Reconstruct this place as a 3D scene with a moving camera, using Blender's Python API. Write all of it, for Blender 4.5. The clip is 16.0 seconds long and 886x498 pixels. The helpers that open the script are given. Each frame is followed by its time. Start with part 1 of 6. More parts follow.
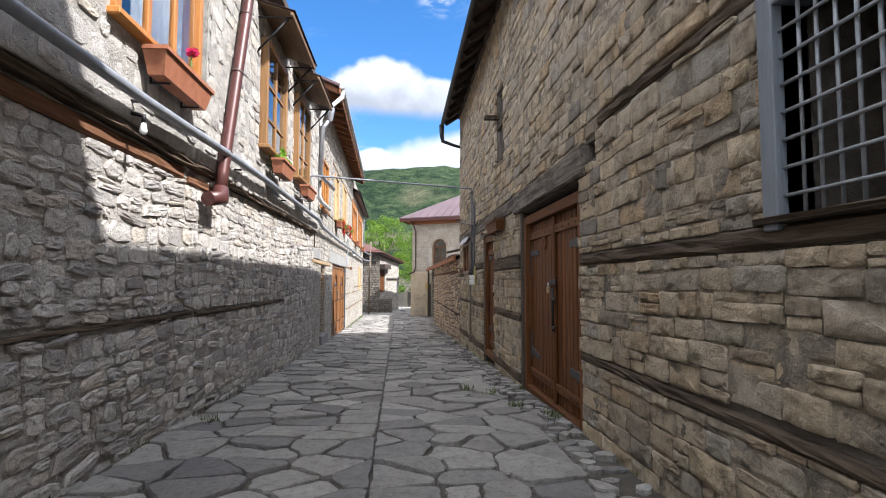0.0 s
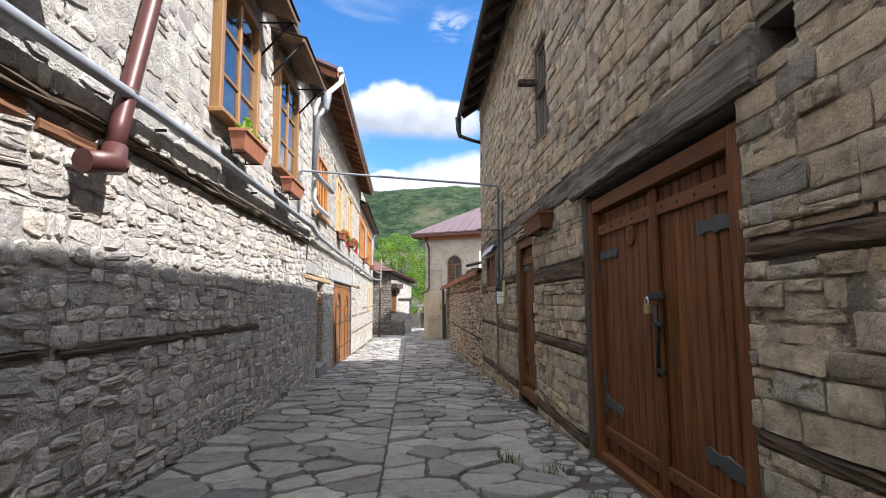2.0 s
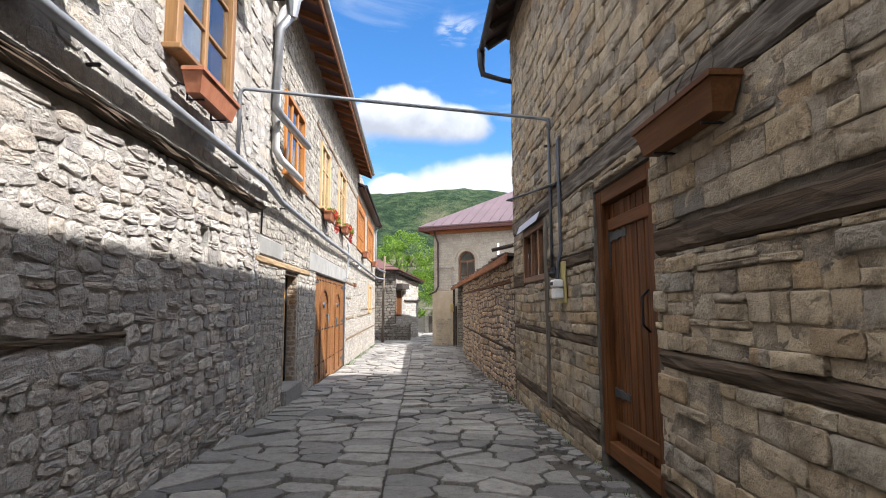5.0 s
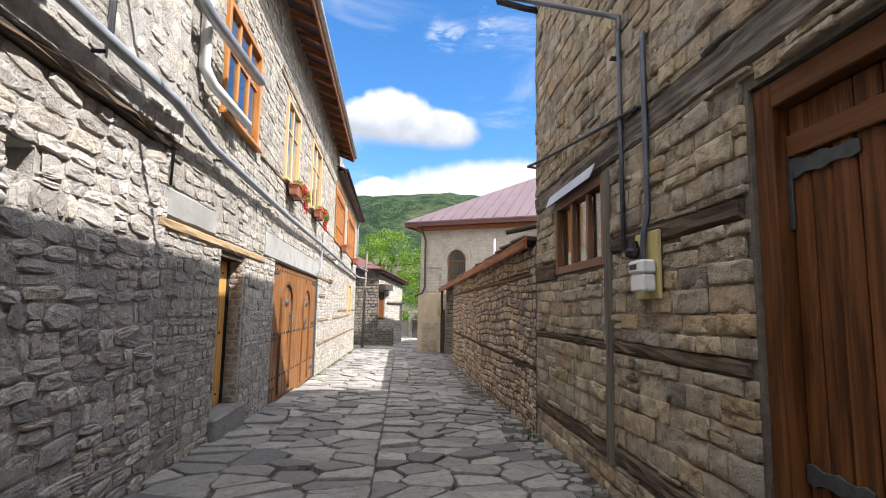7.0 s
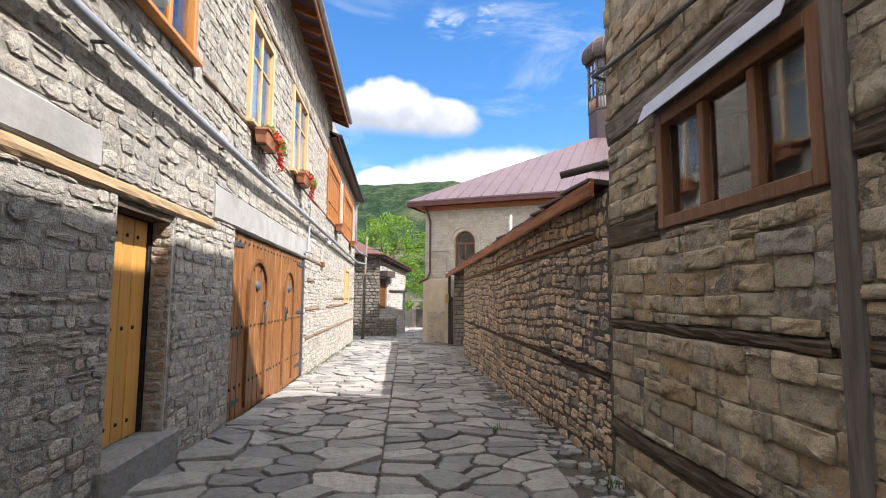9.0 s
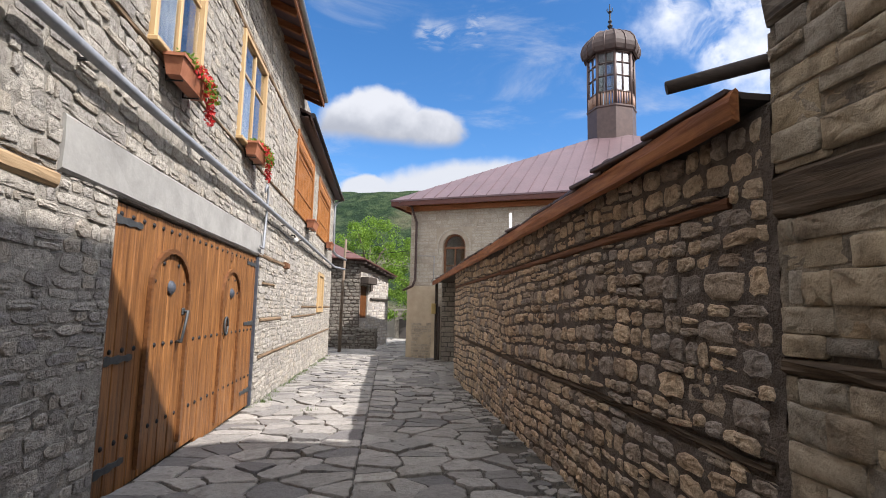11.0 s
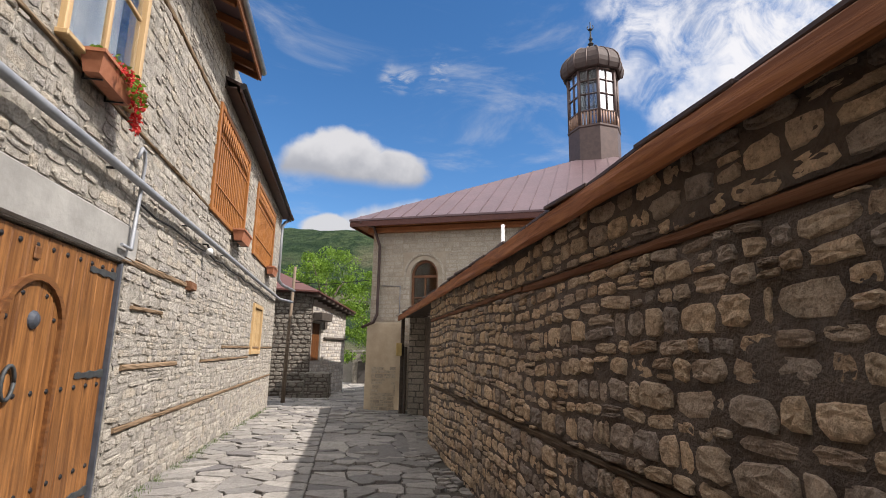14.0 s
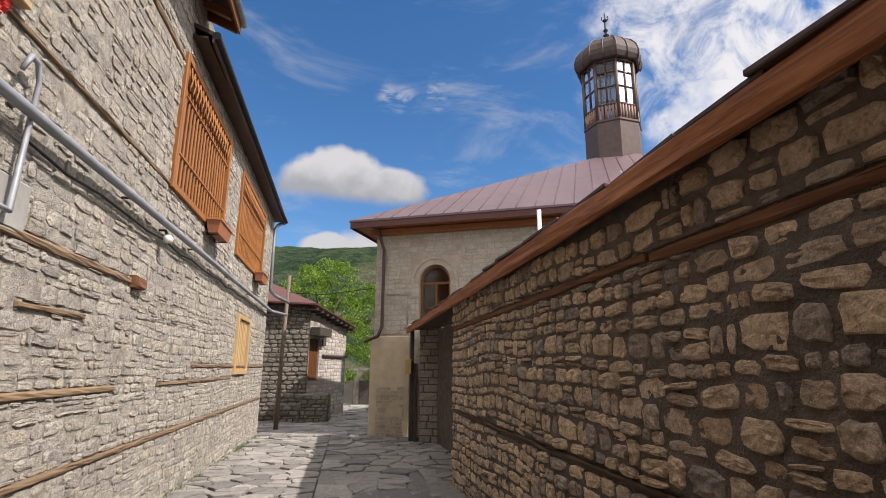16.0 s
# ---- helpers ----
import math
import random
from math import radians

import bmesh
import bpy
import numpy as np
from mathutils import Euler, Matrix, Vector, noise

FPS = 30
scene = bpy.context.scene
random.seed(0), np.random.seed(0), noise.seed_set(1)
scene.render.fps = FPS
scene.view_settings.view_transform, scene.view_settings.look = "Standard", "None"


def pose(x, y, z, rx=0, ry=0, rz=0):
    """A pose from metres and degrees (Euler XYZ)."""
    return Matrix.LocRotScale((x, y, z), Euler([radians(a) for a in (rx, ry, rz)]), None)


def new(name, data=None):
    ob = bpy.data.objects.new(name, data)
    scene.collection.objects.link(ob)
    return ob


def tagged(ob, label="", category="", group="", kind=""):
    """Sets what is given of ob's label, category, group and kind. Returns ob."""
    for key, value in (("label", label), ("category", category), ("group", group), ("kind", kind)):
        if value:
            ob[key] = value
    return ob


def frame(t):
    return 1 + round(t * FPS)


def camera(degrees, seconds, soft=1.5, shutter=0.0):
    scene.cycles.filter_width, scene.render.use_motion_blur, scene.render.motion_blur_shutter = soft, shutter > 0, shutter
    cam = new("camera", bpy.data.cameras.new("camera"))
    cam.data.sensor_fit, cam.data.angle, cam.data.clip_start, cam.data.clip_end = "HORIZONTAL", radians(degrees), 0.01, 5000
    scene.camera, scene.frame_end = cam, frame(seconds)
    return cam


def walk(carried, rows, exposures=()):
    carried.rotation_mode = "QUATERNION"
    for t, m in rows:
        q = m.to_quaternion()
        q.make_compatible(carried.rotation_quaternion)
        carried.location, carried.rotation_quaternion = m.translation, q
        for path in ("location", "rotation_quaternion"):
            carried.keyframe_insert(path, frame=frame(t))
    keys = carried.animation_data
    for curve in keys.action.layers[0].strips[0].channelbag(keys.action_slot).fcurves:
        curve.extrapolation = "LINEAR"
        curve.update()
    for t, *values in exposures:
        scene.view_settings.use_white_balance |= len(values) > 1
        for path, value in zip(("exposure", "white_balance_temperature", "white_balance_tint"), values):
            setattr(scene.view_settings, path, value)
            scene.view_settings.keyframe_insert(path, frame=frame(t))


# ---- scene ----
cam = camera(80.8, 16.0, 1.0)
METRES, EYE, TILT, LEAN, TURN = 17.0, 1.29, 0.0, 0.0, -4.5
ROWS = [
    (0.0, 0.0, 0.0, 0.0, -0.01, 3.53, -0.13),
    (0.5, -0.0045, 0.0313, -0.0021, 1.07, 4.06, 0.16),
    (1.0, -0.0077, 0.0632, -0.0038, 1.48, 4.37, 0.06),
    (1.5, -0.0084, 0.0953, -0.0046, 1.32, 4.67, 0.3),
    (2.0, -0.0076, 0.1258, -0.0021, 1.46, 5.76, 0.4),
    (2.5, -0.0089, 0.1568, -0.0013, 1.07, 7.04, 0.73),
    (3.0, -0.0104, 0.188, -0.0025, 1.83, 6.9, 0.72),
    (3.5, -0.014, 0.2202, -0.0049, 1.9, 6.46, 0.37),
    (4.0, -0.0158, 0.2515, -0.006, 2.23, 6.39, 0.48),
    (6.5, -0.0346, 0.4159, -0.012, 1.3, 5.83, -0.63),
    (7.0, -0.0378, 0.4476, -0.0127, 0.37, 6.7, -0.92),
    (7.5, -0.0411, 0.4789, -0.0143, 0.02, 6.76, -0.82),
    (8.0, -0.0462, 0.5097, -0.016, 0.08, 6.47, -0.75),
    (8.5, -0.0489, 0.5431, -0.0173, 0.03, 6.13, -0.52),
    (9.0, -0.0499, 0.5741, -0.017, 0.68, 5.5, -0.36),
    (11.5, -0.0593, 0.7274, -0.0156, -2.19, 7.48, -1.38),
    (12.0, -0.0615, 0.7567, -0.0151, -3.58, 8.49, -1.2),
    (12.5, -0.0629, 0.7882, -0.0155, -4.23, 8.82, -1.29),
    (13.0, -0.0651, 0.8188, -0.0171, -4.75, 9.26, -0.9),
    (13.5, -0.0645, 0.8511, -0.0164, -4.93, 10.2, -0.81),
    (14.0, -0.065, 0.8794, -0.0169, -5.36, 11.08, -1.12),
    (14.5, -0.0652, 0.908, -0.0174, -5.37, 11.81, -1.07),
    (15.0, -0.0672, 0.937, -0.0173, -5.13, 12.04, -1.06),
    (15.5, -0.073, 0.9662, -0.0179, -5.37, 12.33, -0.53),
    (16.0, -0.0763, 0.9948, -0.0184, -5.26, 12.93, -0.35),
]
EXPOSURES = [(0.0, 1.42, 5950, 12), (4.0, 1.42, 6050, 12), (6.5, 1.45, 6200, 12), (9.2, 1.45, 6250, 13), (11.4, 0.9, 6250, 14), (13.5, 0.76, 6520, 14), (16.0, 0.65, 6650, 15)]
walk(cam, [(t, pose(0, 0, EYE, TILT, LEAN, TURN) @ pose(METRES * x, METRES * y, METRES * z, 90 + pitch, roll, yaw)) for t, x, y, z, yaw, pitch, roll in ROWS], EXPOSURES)

# ---- light ----
TO_SUN = Vector((1.0, -0.62, 1.32)).normalized()
sun = new("sun", bpy.data.lights.new("sun", "SUN"))
sun.data.energy, sun.data.angle, sun.data.color = 4.2, radians(0.6), (1.0, 0.95, 0.87)
sun.rotation_euler = TO_SUN.to_track_quat("Z", "Y").to_euler()

world = bpy.data.worlds.new("sky")
scene.world = world
world.use_nodes = True


class Nodes:
    """Short hand for node trees."""

    def __init__(self, tree):
        self.t = tree
        tree.nodes.clear()

    def n(self, kind, inputs=(), **props):
        node = self.t.nodes.new(kind)
        for k, v in props.items():
            setattr(node, k, v)
        for k, v in dict(inputs).items():
            sock = node.inputs[k]
            if isinstance(v, bpy.types.NodeSocket):
                self.t.links.new(v, sock)
            else:
                sock.default_value = v
        return node

    def m(self, op, a, b=0.0, c=0.0, clamp=False):
        return self.n("ShaderNodeMath", {0: a, 1: b, 2: c}, operation=op, use_clamp=clamp).outputs[0]

    def mix(self, f, a, b, mode="MIX"):
        return self.n("ShaderNodeMix", {0: f, 6: a, 7: b}, data_type="RGBA", blend_type=mode).outputs[2]

    def step(self, x, lo, hi):
        return self.n("ShaderNodeMapRange", {0: x, 1: lo, 2: hi}, interpolation_type="SMOOTHSTEP").outputs[0]

    def noise(self, vec, scale, detail=4.0, rough=0.55, dist=0.0):
        return self.n("ShaderNodeTexNoise", {"Vector": vec, "Scale": scale, "Detail": detail, "Roughness": rough, "Distortion": dist}).outputs[0]

    def ramp(self, f, stops):
        node = self.n("ShaderNodeValToRGB", {0: f})
        els = node.color_ramp.elements
        while len(els) < len(stops):
            els.new(0.5)
        for e, (p, c) in zip(els, stops):
            e.position, e.color = p, (*c, 1)
        return node.outputs[0]


def build_sky():
    w = Nodes(world.node_tree)
    sky = w.n("ShaderNodeTexSky", sky_type="NISHITA", sun_disc=False, sun_elevation=math.asin(TO_SUN.z),
              sun_rotation=math.atan2(TO_SUN.x, TO_SUN.y), air_density=1.0, dust_density=0.6, ozone_density=2.2, altitude=700.0)
    way = w.n("ShaderNodeTexCoord").outputs["Generated"]
    x, y, z = w.n("ShaderNodeSeparateXYZ", {0: way}).outputs
    az = w.m("ARCTAN2", x, y)
    el = w.m("ARCSINE", z)

    def blob(a, e, ra, re):
        """Squared distance from a cloud's middle, in its own radii (degrees)."""
        p = w.m("DIVIDE", w.m("SUBTRACT", az, radians(a)), radians(ra))
        q = w.m("DIVIDE", w.m("SUBTRACT", el, radians(e)), radians(re))
        return w.m("ADD", w.m("MULTIPLY", p, p), w.m("MULTIPLY", q, q))

    lumps = w.noise(way, 9.0, 7.0, 0.56)
    lump = w.m("MULTIPLY", w.m("SUBTRACT", lumps, 0.5), 2.6)
    # the heap cloud: two domes on one flat foot
    d = w.m("MINIMUM", blob(-2.6, 19.6, 6.2, 3.9), blob(3.6, 19.0, 4.6, 2.7))
    heap = w.step(w.m("ADD", d, w.m("MULTIPLY", lump, 0.75)), 1.12, 0.62)
    heap = w.m("MULTIPLY", heap, w.step(w.m("ADD", el, w.m("MULTIPLY", lump, 0.012)), radians(17.3), radians(18.8)))
    shade = w.step(w.m("ADD", el, w.m("MULTIPLY", lump, 0.05)), radians(18.2), radians(21.8))
    low = w.step(w.m("ADD", blob(10.5, 10.5, 15.5, 6.2), w.m("MULTIPLY", lump, 0.35)), 1.08, 0.66)
    low2 = w.step(w.m("ADD", blob(-3.5, 12.4, 3.4, 2.0), w.m("MULTIPLY", lump, 0.9)), 1.1, 0.6)
    side = w.m("MULTIPLY", w.step(w.m("ADD", blob(49, 33, 24, 15), w.m("MULTIPLY", lump, 1.1)), 1.2, 0.1), w.step(w.noise(way, 12.0, 8.0, 0.64, 0.6), 0.33, 0.58))
    stretched = w.n("ShaderNodeMapping", {0: way, 2: (0.3, 0.5, 0.2), 3: (1.0, 1.6, 3.4)}).outputs[0]
    veil = w.m("MULTIPLY", w.step(w.noise(stretched, 3.2, 8.0, 0.62, 0.6), 0.5, 0.8), 0.5)
    tufts = w.m("MINIMUM", blob(3.6, 29.0, 2.8, 1.4), blob(8.9, 29.4, 1.2, 2.0))
    tuft = w.m("MULTIPLY", w.m("MULTIPLY", w.step(w.m("ADD", tufts, w.m("MULTIPLY", lump, 2.2)), 1.3, -0.9), w.step(w.noise(stretched, 14.0, 6.0, 0.6, 1.0), 0.38, 0.62)), 0.6)
    # unseen broken cloud outside the view, added to brighten the shaded walls
    broken = w.step(w.noise(way, 2.3, 7.0, 0.58), 0.37, 0.52)
    away = w.m("MAXIMUM", w.step(w.m("ABSOLUTE", az), radians(48), radians(70)), w.step(el, radians(40), radians(55)))
    unseen_fill = w.m("MULTIPLY", broken, away)
    cover = w.m("MAXIMUM", w.m("MAXIMUM", low, low2), w.m("MAXIMUM", veil, tuft))
    blue = w.n("ShaderNodeHueSaturation", {"Saturation": 1.28, "Value": 1.0, "Color": sky.outputs[0]}).outputs[0]
    white = (4.0, 4.15, 4.3, 1)
    c = w.mix(cover, blue, white)
    c = w.mix(w.m("MULTIPLY", side, 0.95), c, (5.6, 5.7, 5.8, 1))
    c = w.mix(heap, c, w.mix(shade, (2.5, 2.65, 2.9, 1), (4.3, 4.4, 4.5, 1)))
    # fill cloud is set far brighter than the clouds in view
    c = w.mix(unseen_fill, c, (11.0, 11.1, 11.2, 1))
    bg = w.n("ShaderNodeBackground", {0: c, 1: 0.1})
    w.t.links.new(bg.outputs[0], w.n("ShaderNodeOutputWorld").inputs[0])


build_sky()

# ---- materials ----


def material(name, build, rough=0.8, metal=0.0, bump=0.3, scale=0.01, spec=0.4):
    """A node material. build(w, pos) returns colour and height sockets."""
    mat = bpy.data.materials.new(name)
    mat.use_nodes = True
    w = Nodes(mat.node_tree)
    pos = w.n("ShaderNodeNewGeometry").outputs["Position"]
    out = build(w, pos)
    colour, height = out[0], out[1]
    b = w.n("ShaderNodeBsdfPrincipled", {"Base Color": colour, "Roughness": out[2] if len(out) > 2 else rough, "Metallic": metal, "Specular IOR Level": spec})
    if height is not None:
        bp = w.n("ShaderNodeBump", {"Strength": bump, "Distance": scale, "Height": height})
        w.t.links.new(bp.outputs[0], b.inputs["Normal"])
    w.t.links.new(b.outputs[0], w.n("ShaderNodeOutputMaterial").inputs[0])
    return mat


def pick(w):
    """One random number for each piece, be it an object or an island of a joined mesh."""
    a = w.n("ShaderNodeObjectInfo").outputs["Random"]
    b = w.n("ShaderNodeNewGeometry").outputs["Random Per Island"]
    return w.m("FRACT", w.m("ADD", a, w.m("MULTIPLY", b, 7.31)))


def stone_mat(name, stops, stain=(0.1, 0.09, 0.08), amount=0.5, grain=1.0, fine=0.35, speck=1.0, bump=0.9):
    def build(w, pos):
        base = w.ramp(pick(w), stops)
        n1 = w.noise(pos, 9 * grain, 6, 0.6)
        n2 = w.noise(pos, 55 * grain, 5, 0.65)
        n3 = w.noise(pos, 1.1, 4, 0.6)
        n4 = w.noise(pos, 24 * grain, 6, 0.7)
        c = w.mix(w.m("MULTIPLY", w.step(n1, 0.42, 0.75), amount), base, (*stain, 1))
        c = w.mix(w.m("MULTIPLY", w.step(n2, 0.35, 0.7), fine), c, w.mix(1.0, c, (0.55, 0.53, 0.5, 1), "MULTIPLY"))
        c = w.mix(w.m("MULTIPLY", w.step(n3, 0.45, 0.7), 0.3), c, w.mix(1.0, c, (0.7, 0.68, 0.66, 1), "MULTIPLY"))
        n5 = w.noise(pos, 130 * grain, 3, 0.7)
        c = w.mix(w.m("MULTIPLY", w.step(n5, 0.52, 0.68), 0.45 * speck), c, w.mix(1.0, c, (0.5, 0.49, 0.48, 1), "MULTIPLY"))
        c = w.mix(w.m("MULTIPLY", w.step(n4, 0.52, 0.62), 0.5 * speck), c, w.mix(1.0, c, (0.5, 0.48, 0.46, 1), "MULTIPLY"))
        c = w.mix(w.m("MULTIPLY", w.step(n4, 0.46, 0.34), 0.35 * speck), c, w.mix(1.0, c, (1.5, 1.48, 1.42, 1), "MULTIPLY"))
        h = w.m("ADD", w.m("ADD", w.m("MULTIPLY", n1, 0.9), w.m("MULTIPLY", n4, 0.9)), w.m("MULTIPLY", n2, 0.5))
        return c, h
    return material(name, build, 0.92, 0, bump, 0.034, 0.2)


def plain_mat(name, c1, c2, scale=6.0, rough=0.85, metal=0.0, bump=0.3, depth=0.006, spec=0.4):
    def build(w, pos):
        n1 = w.noise(pos, scale, 6, 0.62)
        n2 = w.noise(pos, scale * 11, 4, 0.6)
        c = w.mix(w.step(n1, 0.3, 0.7), (*c1, 1), (*c2, 1))
        c = w.mix(w.m("MULTIPLY", n2, 0.35), c, w.mix(1.0, c, (0.55, 0.55, 0.55, 1), "MULTIPLY"))
        return c, w.m("ADD", n1, w.m("MULTIPLY", n2, 0.5)), w.m("ADD", rough - 0.1, w.m("MULTIPLY", n2, 0.2))
    return material(name, build, rough, metal, bump, depth, spec)


def wood_mat(name, c1, c2, axis=2, rough=0.6, wear=0.25, wear_c=(0.2, 0.19, 0.18), bump=0.35, spec=0.4):
    """Grain runs along the given axis of the world."""
    def build(w, pos):
        sc = [22.0, 22.0, 22.0]
        sc[axis] = 1.3
        p = w.n("ShaderNodeMapping", {0: pos, 3: tuple(sc)}).outputs[0]
        r = pick(w)
        off = w.n("ShaderNodeVectorMath", {0: p, 1: w.n("ShaderNodeCombineXYZ", {0: w.m("MULTIPLY", r, 37.0), 1: w.m("MULTIPLY", r, 11.0), 2: 0.0}).outputs[0]}, operation="ADD").outputs[0]
        n1 = w.noise(off, 1.0, 6, 0.65, 0.8)
        n2 = w.noise(pos, 3.0, 5, 0.6)
        c = w.mix(w.step(n1, 0.3, 0.72), (*c1, 1), (*c2, 1))
        c = w.mix(w.m("MULTIPLY", r, 0.45), c, w.mix(1.0, c, (0.62, 0.58, 0.55, 1), "MULTIPLY"))
        c = w.mix(w.m("MULTIPLY", w.step(n2, 0.5, 0.75), wear), c, (*wear_c, 1))
        return c, n1
    return material(name, build, rough, 0, bump, 0.01, spec)


M_BLOCK = stone_mat("tan_stone_block", [(0.0, (0.462, 0.363, 0.236)), (0.2, (0.394, 0.336, 0.259)), (0.4, (0.532, 0.435, 0.3)), (0.55, (0.346, 0.313, 0.261)), (0.7, (0.482, 0.388, 0.257)), (0.8, (0.227, 0.205, 0.174)), (0.9, (0.44, 0.321, 0.193)), (1.0, (0.424, 0.363, 0.277))], (0.125, 0.103, 0.0754), 0.65, 0.9, 0.2, 0.45, 0.7)
M_RUBBLE = stone_mat("pale_rubble_stone", [(0.0, (0.502, 0.469, 0.428)), (0.3, (0.659, 0.614, 0.555)), (0.5, (0.385, 0.361, 0.341)), (0.7, (0.604, 0.532, 0.446)), (0.82, (0.329, 0.306, 0.291)), (1.0, (0.585, 0.55, 0.509))], (0.189, 0.167, 0.145), 0.35, 1.2, 0.25, 0.55, 0.8)
M_CREAM = stone_mat("cream_slab_stone", [(0.0, (0.483, 0.447, 0.392)), (0.3, (0.588, 0.542, 0.47)), (0.5, (0.406, 0.378, 0.339)), (0.7, (0.553, 0.49, 0.4)), (0.85, (0.364, 0.339, 0.313)), (1.0, (0.536, 0.499, 0.444))], (0.198, 0.18, 0.158), 0.45, 1.4, 0.45, 1.3)
M_COBBLE = stone_mat("brown_field_stone", [(0.0, (0.646, 0.496, 0.338)), (0.3, (0.55, 0.437, 0.314)), (0.45, (0.356, 0.311, 0.274)), (0.6, (0.733, 0.561, 0.382)), (0.75, (0.474, 0.351, 0.24)), (0.87, (0.28, 0.246, 0.216)), (1.0, (0.689, 0.541, 0.392))], (0.158, 0.122, 0.0931), 0.5, 1.0, 0.45, 1.3)
M_FLAG = stone_mat("grey_flagstone", [(0.0, (0.289, 0.274, 0.252)), (0.25, (0.399, 0.376, 0.345)), (0.45, (0.213, 0.205, 0.198)), (0.65, (0.349, 0.33, 0.3)), (0.85, (0.171, 0.162, 0.162)), (1.0, (0.45, 0.423, 0.381))], (0.163, 0.154, 0.141), 0.5, 0.8, 0.25, 0.7, 0.8)
M_JAMBSTONE = stone_mat("reddish_jamb_stone", [(0.0, (0.36, 0.28, 0.2)), (0.5, (0.42, 0.36, 0.29)), (1.0, (0.3, 0.22, 0.16))], (0.16, 0.12, 0.1), 0.5)
M_BRICK = stone_mat("pale_mosque_stone", [(0.0, (0.462, 0.414, 0.338)), (0.5, (0.517, 0.473, 0.401)), (1.0, (0.407, 0.364, 0.296))], (0.315, 0.28, 0.228), 0.4)
M_MORTAR = plain_mat("grey_lime_mortar", (0.52, 0.50, 0.45), (0.38, 0.36, 0.33), 9, 0.95, 0, 1.0, 0.04)
M_MORTARLOW = plain_mat("brown_grey_smeared_mortar", (0.55, 0.51, 0.455), (0.27, 0.245, 0.215), 5, 0.95, 0, 1.0, 0.05)
M_MORTARUP = plain_mat("pale_smeared_mortar", (0.52, 0.49, 0.44), (0.32, 0.295, 0.26), 5, 0.95, 0, 1.0, 0.05)
# darker copy of the lime mortar, shade put into its colour
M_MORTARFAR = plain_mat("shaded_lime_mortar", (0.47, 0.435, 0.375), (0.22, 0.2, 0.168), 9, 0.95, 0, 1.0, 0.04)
M_MUD = plain_mat("dark_mud_mortar", (0.165, 0.132, 0.106), (0.088, 0.07, 0.058), 6, 0.95, 0, 1.0, 0.05)
M_JOINT = plain_mat("tan_dark_joint", (0.17, 0.145, 0.115), (0.10, 0.085, 0.07), 8, 0.95, 0, 0.8, 0.02)
M_JOINTSKIN = plain_mat("crumbling_tan_joint", (0.41, 0.345, 0.255), (0.12, 0.1, 0.077), 5, 0.95, 0, 1.0, 0.03)
M_SOIL = plain_mat("dirt_between_flags", (0.055, 0.047, 0.038), (0.105, 0.092, 0.073), 3, 0.95, 0, 0.8, 0.02)
M_BEAM = wood_mat("weathered_timber", (0.042, 0.031, 0.022), (0.15, 0.113, 0.08), 1, 0.9, 0.5, (0.05, 0.038, 0.028), 1.0, 0.15)
M_LINTEL = wood_mat("bleached_grey_lintel", (0.05, 0.042, 0.036), (0.26, 0.225, 0.185), 1, 0.9, 0.5, (0.05, 0.042, 0.034), 1.0, 0.15)
M_DOOR = wood_mat("brown_stained_planks", (0.052, 0.019, 0.006), (0.185, 0.071, 0.022), 2, 0.62, 0.4, (0.06, 0.025, 0.01), 0.35, 0.18)
M_DOORY = wood_mat("brown_stained_rail", (0.09, 0.036, 0.012), (0.165, 0.068, 0.023), 1, 0.62, 0.25, (0.085, 0.038, 0.017), 0.35, 0.18)
M_GATE = wood_mat("honey_varnished_planks", (0.11, 0.042, 0.013), (0.34, 0.152, 0.048), 2, 0.5, 0.45, (0.115, 0.052, 0.02))
M_GATEY = wood_mat("honey_varnished_rail", (0.10, 0.038, 0.014), (0.21, 0.092, 0.032), 1, 0.45, 0.2, (0.22, 0.11, 0.04))
M_ORANGE = wood_mat("orange_varnished_pine", (0.40, 0.155, 0.034), (0.52, 0.225, 0.055), 2, 0.4, 0.1, (0.3, 0.14, 0.05))
M_PINE = wood_mat("yellow_pine", (0.50, 0.33, 0.16), (0.58, 0.41, 0.21), 2, 0.45, 0.1, (0.4, 0.24, 0.1))
M_SOFFIT = wood_mat("red_brown_soffit_boards", (0.26, 0.10, 0.04), (0.36, 0.15, 0.06), 0, 0.6, 0.2, (0.14, 0.06, 0.03))
M_FASCIA = wood_mat("orange_brown_fascia", (0.19, 0.066, 0.023), (0.42, 0.175, 0.065), 1, 0.65, 0.5, (0.15, 0.06, 0.028), 0.6, 0.25)
M_OLDRED = wood_mat("old_red_brown_timber", (0.13, 0.06, 0.032), (0.22, 0.11, 0.06), 1, 0.85, 0.4, (0.07, 0.05, 0.04), 0.9, 0.2)
M_PALEBEAM = wood_mat("sun_bleached_beam", (0.30, 0.205, 0.115), (0.40, 0.285, 0.165), 1, 0.8, 0.3, (0.16, 0.12, 0.08), 0.7, 0.2)
M_TANBEAM = wood_mat("dusty_tan_lacing", (0.15, 0.1, 0.06), (0.29, 0.205, 0.13), 1, 0.85, 0.4, (0.12, 0.085, 0.055), 0.9, 0.2)
M_LATTICE = wood_mat("amber_lattice_wood", (0.24, 0.088, 0.02), (0.42, 0.17, 0.042), 2, 0.5, 0.3, (0.14, 0.055, 0.02))
M_DARKWOOD = wood_mat("dark_old_soffit", (0.05, 0.04, 0.033), (0.09, 0.07, 0.055), 0, 0.85, 0.3, (0.03, 0.025, 0.02))
